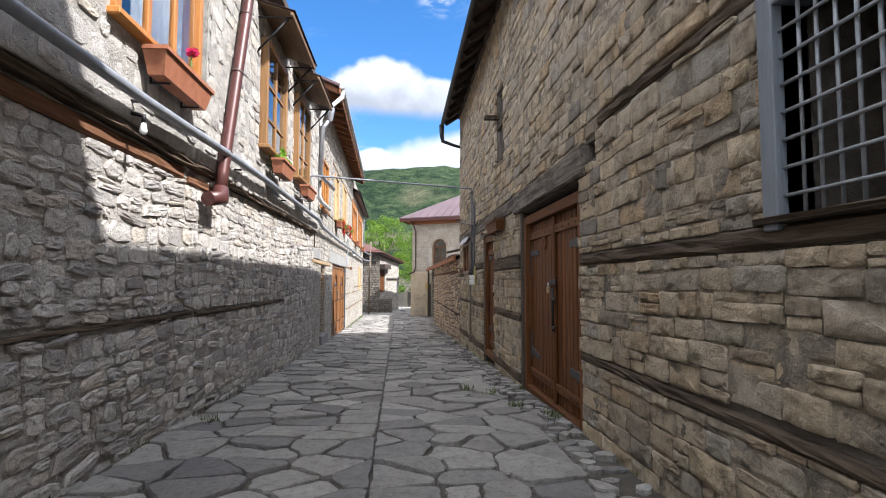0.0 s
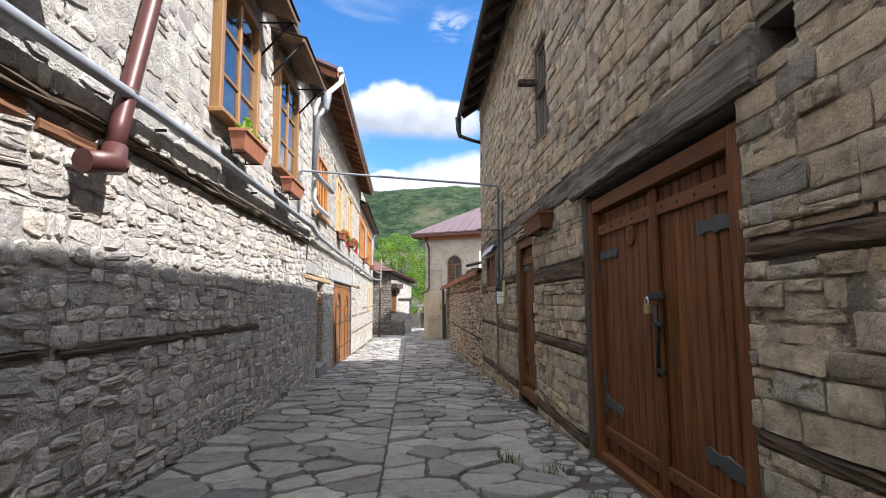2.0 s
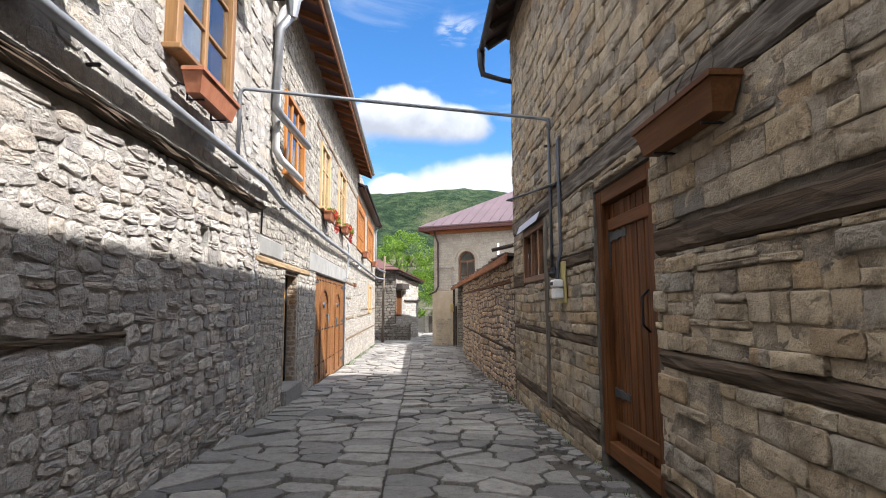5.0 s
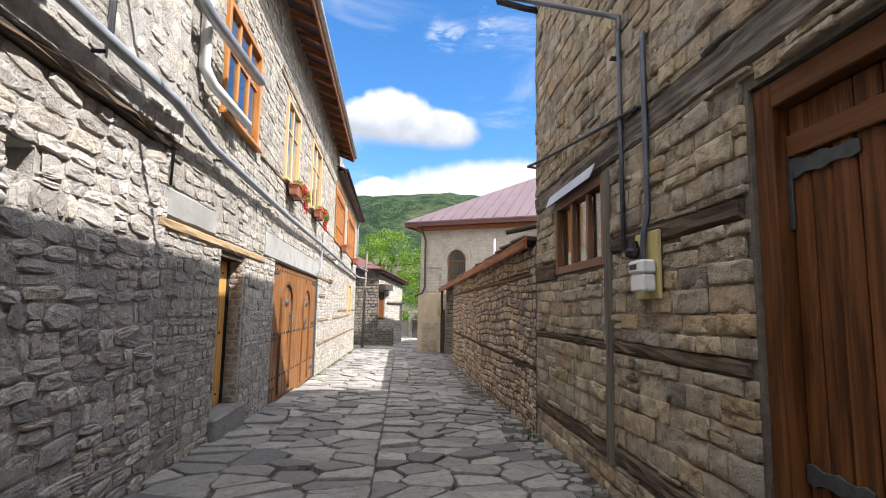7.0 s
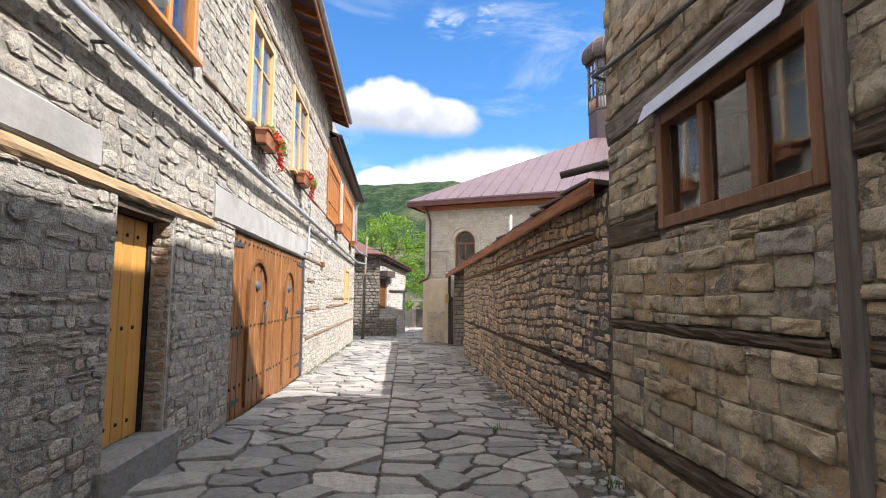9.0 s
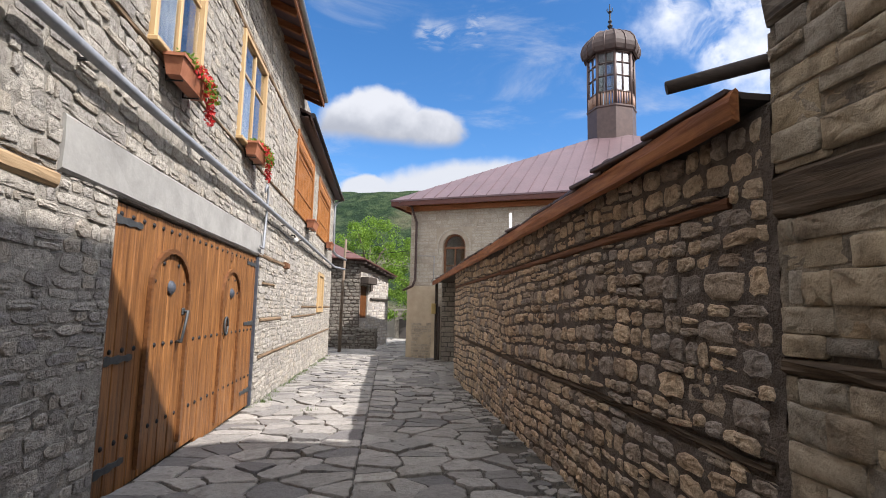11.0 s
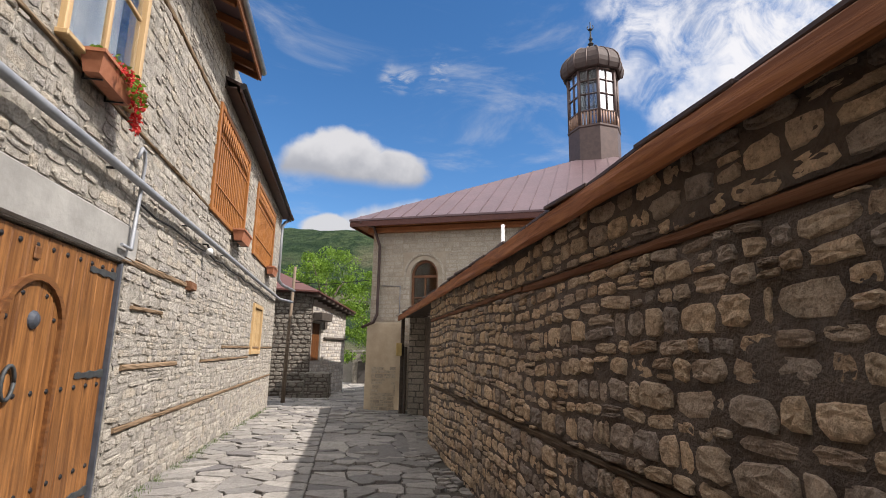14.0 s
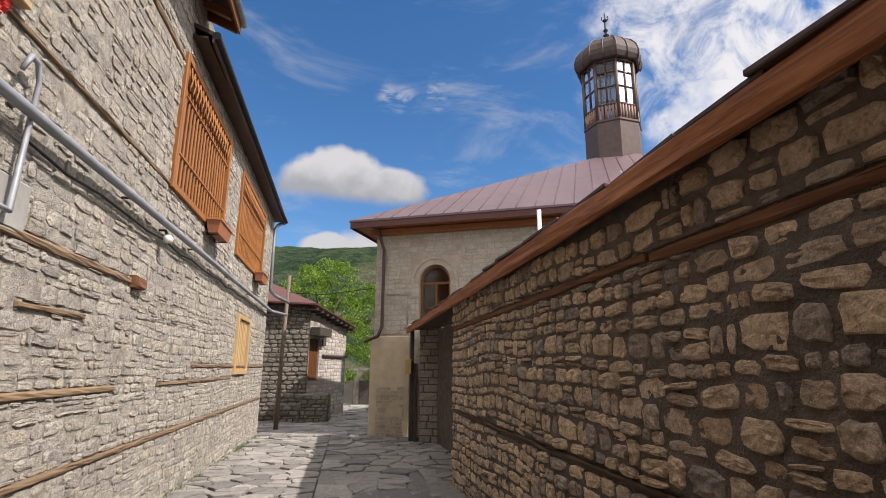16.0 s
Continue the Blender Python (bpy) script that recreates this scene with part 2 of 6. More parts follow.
M_ROOF = plain_mat("mauve_brown_sheet_metal", (0.113, 0.0738, 0.0791), (0.139, 0.0902, 0.0963), 1.2, 0.5, 0.15, 0.1, 0.004)
M_BROWNMETAL = plain_mat("dark_brown_sheet_metal", (0.062, 0.04, 0.036), (0.088, 0.056, 0.048), 5, 0.5, 0.25, 0.1, 0.003)
M_ZINC = plain_mat("galvanised_metal", (0.52, 0.53, 0.55), (0.40, 0.41, 0.43), 8, 0.42, 0.75, 0.15, 0.003)
M_GREYPAINT = plain_mat("grey_painted_pipe", (0.25, 0.265, 0.29), (0.33, 0.345, 0.37), 8, 0.5, 0.2, 0.2, 0.003)
M_IRON = plain_mat("black_iron", (0.022, 0.022, 0.024), (0.04, 0.038, 0.038), 20, 0.55, 0.6, 0.3, 0.003)
M_CEMENT = plain_mat("grey_cement_render", (0.36, 0.35, 0.325), (0.26, 0.252, 0.235), 2.2, 0.9, 0, 0.5, 0.012)
M_PLASTER = plain_mat("whitewashed_plaster", (0.44, 0.40, 0.35), (0.34, 0.31, 0.27), 3, 0.9, 0, 0.4, 0.01)
M_BARK = plain_mat("grey_brown_bark", (0.10, 0.08, 0.06), (0.16, 0.13, 0.10), 12, 0.95, 0, 1.0, 0.03)
M_TERRA = plain_mat("terracotta_box", (0.33, 0.12, 0.06), (0.42, 0.17, 0.09), 12, 0.6, 0, 0.2, 0.003)
M_BLUEGREY = wood_mat("blue_grey_painted_wood", (0.17, 0.19, 0.215), (0.23, 0.25, 0.275), 2, 0.7, 0.35, (0.12, 0.12, 0.12))
# near-black: unlit room shade put into the colour; also the meter dial
M_DARK = plain_mat("room_shade_and_dial_dark", (0.05, 0.045, 0.04), (0.07, 0.06, 0.055), 3, 0.95)
M_WHITE = plain_mat("white_enamel", (0.75, 0.75, 0.74), (0.68, 0.68, 0.67), 9, 0.4, 0, 0.1, 0.002)


def glass_mat(name, tint, rough):
    mat = bpy.data.materials.new(name)
    mat.use_nodes = True
    w = Nodes(mat.node_tree)
    b = w.n("ShaderNodeBsdfPrincipled", {"Base Color": (*tint, 1), "Roughness": rough, "Transmission Weight": 1.0, "IOR": 1.5})
    w.t.links.new(b.outputs[0], w.n("ShaderNodeOutputMaterial").inputs[0])
    return mat


M_GLASS = glass_mat("window_glass", (0.9, 0.94, 0.95), 0.02)
M_DUSTYGLASS = glass_mat("dusty_lantern_glass", (0.2, 0.24, 0.28), 0.2)

# ---- building blocks ----


def mesh_of(name, verts, faces, mat, smooth=False):
    me = bpy.data.meshes.new(name)
    me.from_pydata([tuple(v) for v in verts], [], faces)
    me.materials.append(mat)
    if smooth:
        me.polygons.foreach_set("use_smooth", [True] * len(me.polygons))
    me.update()
    return me


def thing(name, m=None, label="", category="", group="", kind=""):
    ob = new(name)
    ob.empty_display_size = 0.1
    ob.matrix_world = m or Matrix()
    return tagged(ob, label, category, group, kind)


def part(name, bm, mat, parent, label="", smooth=False):
    """Link a bmesh as one mesh object under a thing or a part; its coordinates are the thing's own."""
    me = bpy.data.meshes.new(name)
    bmesh.ops.recalc_face_normals(bm, faces=bm.faces)
    bm.to_mesh(me)
    bm.free()
    me.materials.append(mat)
    if smooth:
        me.polygons.foreach_set("use_smooth", [True] * len(me.polygons))
    ob = new(name, me)
    ob.parent = parent
    return tagged(ob, label)


def structure(name, bm, mat, m=None, label="", category=""):
    ob = part(name, bm, mat, None)
    ob.matrix_world = m or Matrix()
    return tagged(ob, label, category, kind="structure")


def box(x0, x1, y0, y1, z0, z1, bevel=0.0, bm=None, m=None):
    bm = bm or bmesh.new()
    vs = [bm.verts.new((x, y, z)) for x in (x0, x1) for y in (y0, y1) for z in (z0, z1)]
    fs = [bm.faces.new([vs[i] for i in f]) for f in ((0, 1, 3, 2), (4, 6, 7, 5), (0, 4, 5, 1), (2, 3, 7, 6), (0, 2, 6, 4), (1, 5, 7, 3))]
    if bevel:
        es = list({e for f in fs for e in f.edges})
        new_geo = bmesh.ops.bevel(bm, geom=es, offset=bevel, segments=1, affect="EDGES")
        vs = list({v for f in new_geo["faces"] for v in f.verts} | {v for v in vs if v.is_valid})
    if m:
        bmesh.ops.transform(bm, matrix=m, verts=vs)
    return bm


def tube(points, r, sides=10, bm=None):
    """A pipe along points, with mitred bends."""
    bm = bm or bmesh.new()
    pts = [Vector(p) for p in points]
    rings = []
    up = None
    for i, p in enumerate(pts):
        a = (p - pts[i - 1]).normalized() if i else None
        b = (pts[i + 1] - p).normalized() if i + 1 < len(pts) else None
        d = (a + b).normalized() if a and b else (a or b)
        k = 1.0 / max(0.5, d.dot(b or a))
        if up is None:
            up = d.orthogonal().normalized()
        side = (up - d * up.dot(d)).normalized()
        up = side
        other = d.cross(side)
        rr = r[i] if isinstance(r, (list, tuple)) else r
        rings.append([bm.verts.new(p + (side * math.cos(t) + other * math.sin(t)) * rr * (k if a and b else 1)) for t in [2 * math.pi * j / sides for j in range(sides)]])
    for r0, r1 in zip(rings, rings[1:]):
        for j in range(sides):
            bm.faces.new((r0[j], r0[(j + 1) % sides], r1[(j + 1) % sides], r1[j])).smooth = True
    bm.faces.new(rings[0][::-1])
    bm.faces.new(rings[-1])
    return bm


def lathe(profile, sides=16, bm=None, at=(0, 0, 0), turn=0.0):
    """Turn (radius, height) pairs about z."""
    bm = bm or bmesh.new()
    rings = [[bm.verts.new((at[0] + r * math.cos(turn + 2 * math.pi * j / sides), at[1] + r * math.sin(turn + 2 * math.pi * j / sides), at[2] + h)) for j in range(sides)] for r, h in profile]
    for a, b in zip(rings, rings[1:]):
        for j in range(sides):
            bm.faces.new((a[j], a[(j + 1) % sides], b[(j + 1) % sides], b[j]))
    bm.faces.new(rings[0][::-1])
    bm.faces.new(rings[-1])
    return bm


def rough_beam(u0, u1, y0, y1, z0, z1, seed=0, wob=0.012, step=0.25):
    """A hewn timber along local x, uneven along its length."""
    rng = random.Random(seed)
    bm = bmesh.new()
    n = max(2, int((u1 - u0) / step))
    rings = []
    for i in range(n + 1):
        u = u0 + (u1 - u0) * i / n
        j = [rng.uniform(-wob, wob) for _ in range(8)]
        c = min(0.02, (z1 - z0) * 0.2)
        ring = [(y0 + c, z0), (y1, z0), (y1, z1), (y0 + c, z1), (y0, z1 - c), (y0, (z0 + z1) / 2 + j[6]), (y0, z0 + c)]
        rings.append([bm.verts.new((u, y + (j[k] if y < y1 else 0), z + j[(k + 3) % 8] * 0.7)) for k, (y, z) in enumerate(ring)])
    for a, b in zip(rings, rings[1:]):
        for k in range(7):
            bm.faces.new((a[k], a[(k + 1) % 7], b[(k + 1) % 7], b[k]))
    bm.faces.new(rings[0])
    bm.faces.new(rings[-1][::-1])
    return bm


def wall_bm(u0, u1, z0, z1, holes, thick):
    """A wall with its front at y = 0 and its back at y = thick, with openings through it."""
    us = sorted({u0, u1, *[h[i] for h in holes for i in (0, 1) if u0 < h[i] < u1]})
    zs = sorted({z0, z1, *[h[i] for h in holes for i in (2, 3) if z0 < h[i] < z1]})
    bm = bmesh.new()
    vs = {}

    def v(i, j, k):
        if (i, j, k) not in vs:
            vs[i, j, k] = bm.verts.new((us[i], k * thick, zs[j]))
        return vs[i, j, k]

    def solid(i, j):
        if not (0 <= i < len(us) - 1 and 0 <= j < len(zs) - 1):
            return False
        u, z = (us[i] + us[i + 1]) / 2, (zs[j] + zs[j + 1]) / 2
        return not any(h[0] < u < h[1] and h[2] < z < h[3] for h in holes)

    for i in range(len(us) - 1):
        for j in range(len(zs) - 1):
            if not solid(i, j):
                continue
            bm.faces.new((v(i, j, 0), v(i + 1, j, 0), v(i + 1, j + 1, 0), v(i, j + 1, 0)))
            bm.faces.new((v(i, j, 1), v(i, j + 1, 1), v(i + 1, j + 1, 1), v(i + 1, j, 1)))
            if not solid(i - 1, j):
                bm.faces.new((v(i, j, 0), v(i, j + 1, 0), v(i, j + 1, 1), v(i, j, 1)))
            if not solid(i + 1, j):
                bm.faces.new((v(i + 1, j, 0), v(i + 1, j, 1), v(i + 1, j + 1, 1), v(i + 1, j + 1, 0)))
            if not solid(i, j - 1):
                bm.faces.new((v(i, j, 0), v(i, j, 1), v(i + 1, j, 1), v(i + 1, j, 0)))
            if not solid(i, j + 1):
                bm.faces.new((v(i, j + 1, 0), v(i + 1, j + 1, 0), v(i + 1, j + 1, 1), v(i, j + 1, 1)))
    return bm


def stone_shapes(style, count, seed):
    """Unit stones, 1 x 1 in x and z, that stand out to y = -1."""
    rng = random.Random(seed)
    shapes = []
    for _ in range(count):
        n = {"block": 12, "rubble": 9, "cobble": 11, "slate": 9}[style]
        outline = []
        if style == "block":
            for cx, cz in ((-0.5, -0.5), (0.5, -0.5), (0.5, 0.5), (-0.5, 0.5)):
                sx, sz = (1 if cx > 0 else -1), (1 if cz > 0 else -1)
                k = rng.uniform(0.015, 0.08)
                pair = [(cx, cz - sz * k), (cx - sx * k, cz)]
                if (sx > 0) == (sz < 0):
                    pair.reverse()
                outline += [(x - sx * rng.uniform(0, 0.03), z - sz * rng.uniform(0, 0.04)) for x, z in pair]
                nx = {(-1, -1): (rng.uniform(-0.15, 0.15), -0.5 + rng.uniform(0, 0.05)), (1, -1): (0.5 - rng.uniform(0, 0.035), rng.uniform(-0.15, 0.15)),
                      (1, 1): (rng.uniform(-0.15, 0.15), 0.5 - rng.uniform(0, 0.05)), (-1, 1): (-0.5 + rng.uniform(0, 0.035), rng.uniform(-0.15, 0.15))}[sx, sz]
                outline.append(nx)
        else:
            p = {"rubble": rng.choice((5.0, 8.0, 14.0)), "cobble": 6.0, "slate": 12.0}[style]
            amp = {"rubble": 0.075, "cobble": 0.1, "slate": 0.055}[style]
            if style == "cobble":
                p, amp = rng.choice([(7.0, 0.1), (12.0, 0.06), (18.0, 0.09), (8.0, 0.13), (20.0, 0.05)])
            ph = rng.uniform(0, 0.6)
            for k in range(n):
                t = ph + 2 * math.pi * k / n
                cx, sz = math.cos(t), math.sin(t)
                r = 0.5 / (abs(cx) ** p + abs(sz) ** p) ** (1 / p)
                r *= 1 - rng.uniform(0, 2 * amp)
                outline.append((r * cx, r * sz))
        inner = {"block": 0.968, "rubble": 0.9, "cobble": 0.9, "slate": 0.93}[style]
        mid = {"block": -0.84, "rubble": -0.6, "cobble": -0.55, "slate": -0.7}[style]
        verts = [(x, 0.4, z) for x, z in outline]
        verts += [(x * 0.995, mid + rng.uniform(-0.12, 0.12), z * 0.995) for x, z in outline]
        verts += [(x * inner * rng.uniform(0.93, 1.03), -0.92 + rng.uniform(-0.16, 0.16), z * inner * rng.uniform(0.93, 1.03)) for x, z in outline]
        verts += [(x * 0.52 * rng.uniform(0.85, 1.15), -1 + rng.uniform(-0.22, 0.2), z * 0.52 * rng.uniform(0.85, 1.15)) for x, z in outline]
        verts.append((rng.uniform(-0.15, 0.15), -1 + rng.uniform(-0.2, 0.15), rng.uniform(-0.15, 0.15)))
        faces = []
        for a in (0, n, 2 * n):
            faces += [(a + k, a + (k + 1) % n, a + n + (k + 1) % n, a + n + k) for k in range(n)]
        faces += [(3 * n + k, 3 * n + (k + 1) % n, 4 * n) for k in range(n)]
        shapes.append((np.array(verts), faces))
    return shapes


def trim(r, holes, least):
    """Cut a stone's place back from the openings and timbers; None where too little is left."""
    u0, u1, z0, z1 = r
    for h in holes:
        if u1 <= h[0] or u0 >= h[1] or z1 <= h[2] or z0 >= h[3]:
            continue
        options = [(u0, min(u1, h[0]), z0, z1), (max(u0, h[1]), u1, z0, z1), (u0, u1, z0, min(z1, h[2])), (u0, u1, max(z0, h[3]), z1)]
        u0, u1, z0, z1 = max(options, key=lambda o: max(0, o[1] - o[0]) * max(0, o[3] - o[2]))
        if u1 - u0 < least or z1 - z0 < least * 0.55:
            return None
    return (u0, u1, z0, z1) if u1 - u0 >= least and z1 - z0 >= least * 0.55 else None


def lay_courses(u0, u1, z0, z1, height, width, holes, seed, gap=0.012, wave=0.015, least=0.04, split=0.0, top=None):
    """Stone places in uneven courses."""
    rng = random.Random(seed)
    out = []
    z = z0
    while z < z1 - 0.02:
        h = min(rng.uniform(*height), z1 - z)
        ph, u = seed + z * 0.9, u0 - rng.uniform(0, width[0])
        while u < u1:
            w = rng.uniform(*width) * (1.35 if rng.random() < 0.12 else 1)
            dz = wave * (math.sin(u * 0.9 + ph) + 0.4 * math.sin(u * 2.7 + 2 * ph)) + rng.uniform(-0.1, 0.1) * wave
            pieces = [(u, u + w, z + dz, z + h + dz)]
            if rng.random() < split:
                k = rng.uniform(0.35, 0.65)
                if rng.random() < 0.6:
                    pieces = [(u, u + w, z + dz, z + dz + h * k), (u, u + w, z + dz + h * k, z + h + dz)]
                else:
                    pieces = [(u, u + w * k, z + dz, z + h + dz), (u + w * k, u + w, z + dz, z + h + dz)]
            for p in pieces:
                p = (max(p[0], u0), min(p[1], u1), p[2], min(p[3], z1))
                if top is not None and p[3] > top((p[0] + p[1]) / 2):
                    continue
                p = trim(p, holes, least)
                if p:
                    g = gap * rng.uniform(0.6, 1.5)
                    if p[1] - p[0] > g * 2.2 and p[3] - p[2] > g * 2.2:
                        out.append((p[0] + g / 2, p[1] - g / 2, p[2] + g / 2, p[3] - g / 2))
            u += w
        z += h
    return out


def clad(parent, places, style, mat, depth, near, seed, name="stone", y0=0.0, tilt=1.5):
    """Set stones on a wall: those in the near stretch as pieces, up to 300, the others joined."""
    rng = random.Random(seed)
    shapes = stone_shapes(style, 14, seed)
    soft = style == "block"
    data = [mesh_of(name, v, f, mat, soft) for v, f in shapes]
    vs, fs, base, singles = [], [], 0, 0
    for r in places:
        k = rng.randrange(len(shapes))
        w, h, d = r[1] - r[0], r[3] - r[2], rng.uniform(*depth)
        cu, cz = (r[0] + r[1]) / 2, (r[2] + r[3]) / 2
        flip = -1 if rng.random() < 0.5 else 1
        a = radians(rng.uniform(-tilt, tilt))
        if singles < 300 and near[0] < cu < near[1] and near[2] < cz < near[3]:
            ob = new(name, data[k])
            ob.parent = parent
            ob.location, ob.scale, ob.rotation_euler = (cu, y0, cz), (w, d, h), (0, a, 0)
            singles += 1
        else:
            v, f = shapes[k]
            q = v * (w * flip, d, h)
            q = np.column_stack((q[:, 0] * math.cos(a) + q[:, 2] * math.sin(a) + cu, q[:, 1] + y0, q[:, 2] * math.cos(a) - q[:, 0] * math.sin(a) + cz))
            vs.append(q)
            fs += [tuple(base + i for i in (g if flip > 0 else g[::-1])) for g in f]
            base += len(v)
    if vs:
        ob = new("stonework", mesh_of("stonework", np.vstack(vs), fs, mat, soft))
        ob.parent = parent
        tagged(ob, kind="stuff")


def mortar_skin(parent, u0, u1, z0, z1, holes, mat, low, high, seed, step=0.03):
    """Uneven mortar that swells out between the stones and partly over their edges."""
    nu, nz = int((u1 - u0) / step), int((z1 - z0) / step)
    vs, fs = [], []
    for i in range(nu + 1):
        for j in range(nz + 1):
            u, z = u0 + (u1 - u0) * i / nu, z0 + (z1 - z0) * j / nz
            n = 0.5 + 0.45 * noise.noise(Vector((u * 5, seed, z * 7))) + 0.4 * noise.noise(Vector((u * 17, seed + 5, z * 19)))
            vs.append((u, -(low + (high - low) * min(max(n, 0), 1.1)), z))
    for i in range(nu):
        for j in range(nz):
            u, z = u0 + (u1 - u0) * (i + 0.5) / nu, z0 + (z1 - z0) * (j + 0.5) / nz
            if not any(h[0] - step < u < h[1] + step and h[2] - step < z < h[3] + step for h in holes):
                p = i * (nz + 1) + j
                fs.append((p, p + nz + 1, p + nz + 2, p + 1))
    ob = new("mortar", mesh_of("mortar", vs, fs, mat, True))
    ob.parent = parent


LATER = []


def clad_later(*args, **kw):
    """Stones are set last of all."""
    LATER.append((args, kw))


def grow(h, g):
    return (h[0] - g, h[1] + g, h[2] - g, h[3] + g)


# frames of the walls: local x runs along the wall, y into it, z up
RIGHT = Matrix(((0, 1, 0, 1.57), (-1, 0, 0, 0), (0, 0, 1, 0), (0, 0, 0, 1)))
LEFT = Matrix(((0, -1, 0, -2.03), (1, 0, 0, 0), (0, 0, 1, 0), (0, 0, 0, 1)))
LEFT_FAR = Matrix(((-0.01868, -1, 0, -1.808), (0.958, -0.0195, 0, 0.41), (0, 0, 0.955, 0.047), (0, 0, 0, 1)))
MOSQUE = Matrix(((0.9, 0.436, 0, 0.63), (-0.436, 0.9, 0, 31.95), (0, 0, 1, 0), (0, 0, 0, 1)))


def mirrored(h):
    """From (Y0, Y1, z0, z1) to the right wall's own u."""
    return (-h[1], -h[0], h[2], h[3])


FLOOR = [(-40, 0.5), (-6, 0.16), (0, 0.1), (4, 0.04), (8, -0.11), (14, -0.35), (17, -0.45), (20.6, -0.56), (27, -0.7), (34, -0.85), (45, -1.1), (60, -1.2), (4000, -1.2)]


def floor_z(y):
    return float(np.interp(y, [p[0] for p in FLOOR], [p[1] for p in FLOOR]))


# ---- the ground and the distance ----


def build_ground():
    ys = [-60, -20, -6, -3, 0, 2, 4, 6, 8, 10, 12, 14, 17, 20.6, 24, 27, 30, 34, 40, 45, 60, 120, 400, 1500]
    xs = [-1500, -200, -40, -8, -3, 0, 3, 8, 40, 200, 1500]
    verts = [(x, y, floor_z(y) - 0.035) for y in ys for x in xs]
    n = len(xs)
    faces = [(j * n + i, j * n + i + 1, (j + 1) * n + i + 1, (j + 1) * n + i) for j in range(len(ys) - 1) for i in range(n - 1)]
    ob = new("ground", mesh_of("ground", verts, faces, M_SOIL, True))
    return tagged(ob, "dark trodden earth between the paving stones", "ground", kind="structure")


ground = build_ground()


def hill_mat():
    def build(w, pos):
        n1 = w.noise(pos, 0.012, 6, 0.6)
        n2 = w.noise(pos, 0.16, 8, 0.75)
        z = w.n("ShaderNodeSeparateXYZ", {0: pos}).outputs[2]
        c = w.ramp(w.m("ADD", w.m("MULTIPLY", n2, 0.75), w.m("MULTIPLY", n1, 0.25)), [(0.42, (0.012, 0.027, 0.014)), (0.5, (0.028, 0.052, 0.022)), (0.58, (0.062, 0.085, 0.04))])
        bare = w.m("MULTIPLY", w.step(n1, 0.47, 0.56), w.step(z, 62.0, 40.0))
        c = w.mix(w.m("MULTIPLY", bare, 0.45), c, (0.21, 0.18, 0.12, 1))
        return c, n2
    return material("wooded_hillside", build, 0.95, 0, 1.0, 6.0, 0.1)


M_HILL = hill_mat()


def build_hill():
    verts, faces = [], []
    na, nr = 130, 26
    for i in range(na + 1):
        a = radians(-75 + 150 * i / na)
        crest = 84 + 7 * math.cos(a * 9 - 0.25) * math.exp(-(a * 3.0) ** 2) + 9 * math.sin(a * 4.1 + 0.6) * min(1, abs(a) * 1.6)
        for j in range(nr + 1):
            f = j / nr
            r = 150 + 420 * f
            z = -1.5 + crest * (math.sin(min(1, f / 0.68) * math.pi / 2) ** 1.3 if f < 0.68 else 1 - 0.5 * ((f - 0.68) / 0.32) ** 2)
            z += 9 * noise.noise((r * math.sin(a) * 0.018, r * math.cos(a) * 0.018, 0)) * math.sin(f * math.pi)
            z += 2.2 * noise.noise((r * math.sin(a) * 0.09, r * math.cos(a) * 0.09, 3)) * (1 if j else 0)
            verts.append((r * math.sin(a), r * math.cos(a), z if j else -4))
    for i in range(na):
        for j in range(nr):
            p = i * (nr + 1) + j
            faces.append((p, p + 1, p + nr + 2, p + nr + 1))
    ob = new("backdrop_hill", mesh_of("backdrop_hill", verts, faces, M_HILL, True))
    tagged(ob, "green wooded hill with bare slopes behind the village", "hill", kind="structure")


build_hill()

# ---- right-hand house ----
R_OPEN = {"grille": (1.02, 1.99, 1.55, 2.46), "socket": (4.06, 4.27, 2.3, 2.46), "door_1": (4.47, 6.78, -0.4, 2.19), "door_2": (8.75, 9.92, -0.45, 2.14), "upper": (7.85, 8.45, 3.2, 4.4), "low_window": (11.68, 13.06, 1.46, 2.21)}
R_BEAMS = [(-4, 4.42, 1.43, 1.525), (-4, 4.42, 0.62, 0.685), (4.28, 6.98, 2.2, 2.46), (7.02, 13.9, 2.26, 2.47), (6.78, 8.68, 0.76, 0.86), (9.98, 11.55, 0.78, 0.86), (11.72, 13.9, 0.79, 0.85),
           (6.78, 8.68, 1.46, 1.62), (9.98, 11.55, 1.53, 1.64), (6.8, 8.7, -0.04, 0.07), (9.98, 13.9, -0.04, 0.08), (13.1, 13.9, 1.42, 1.60), (-4, 3.98, 2.54, 2.62)]


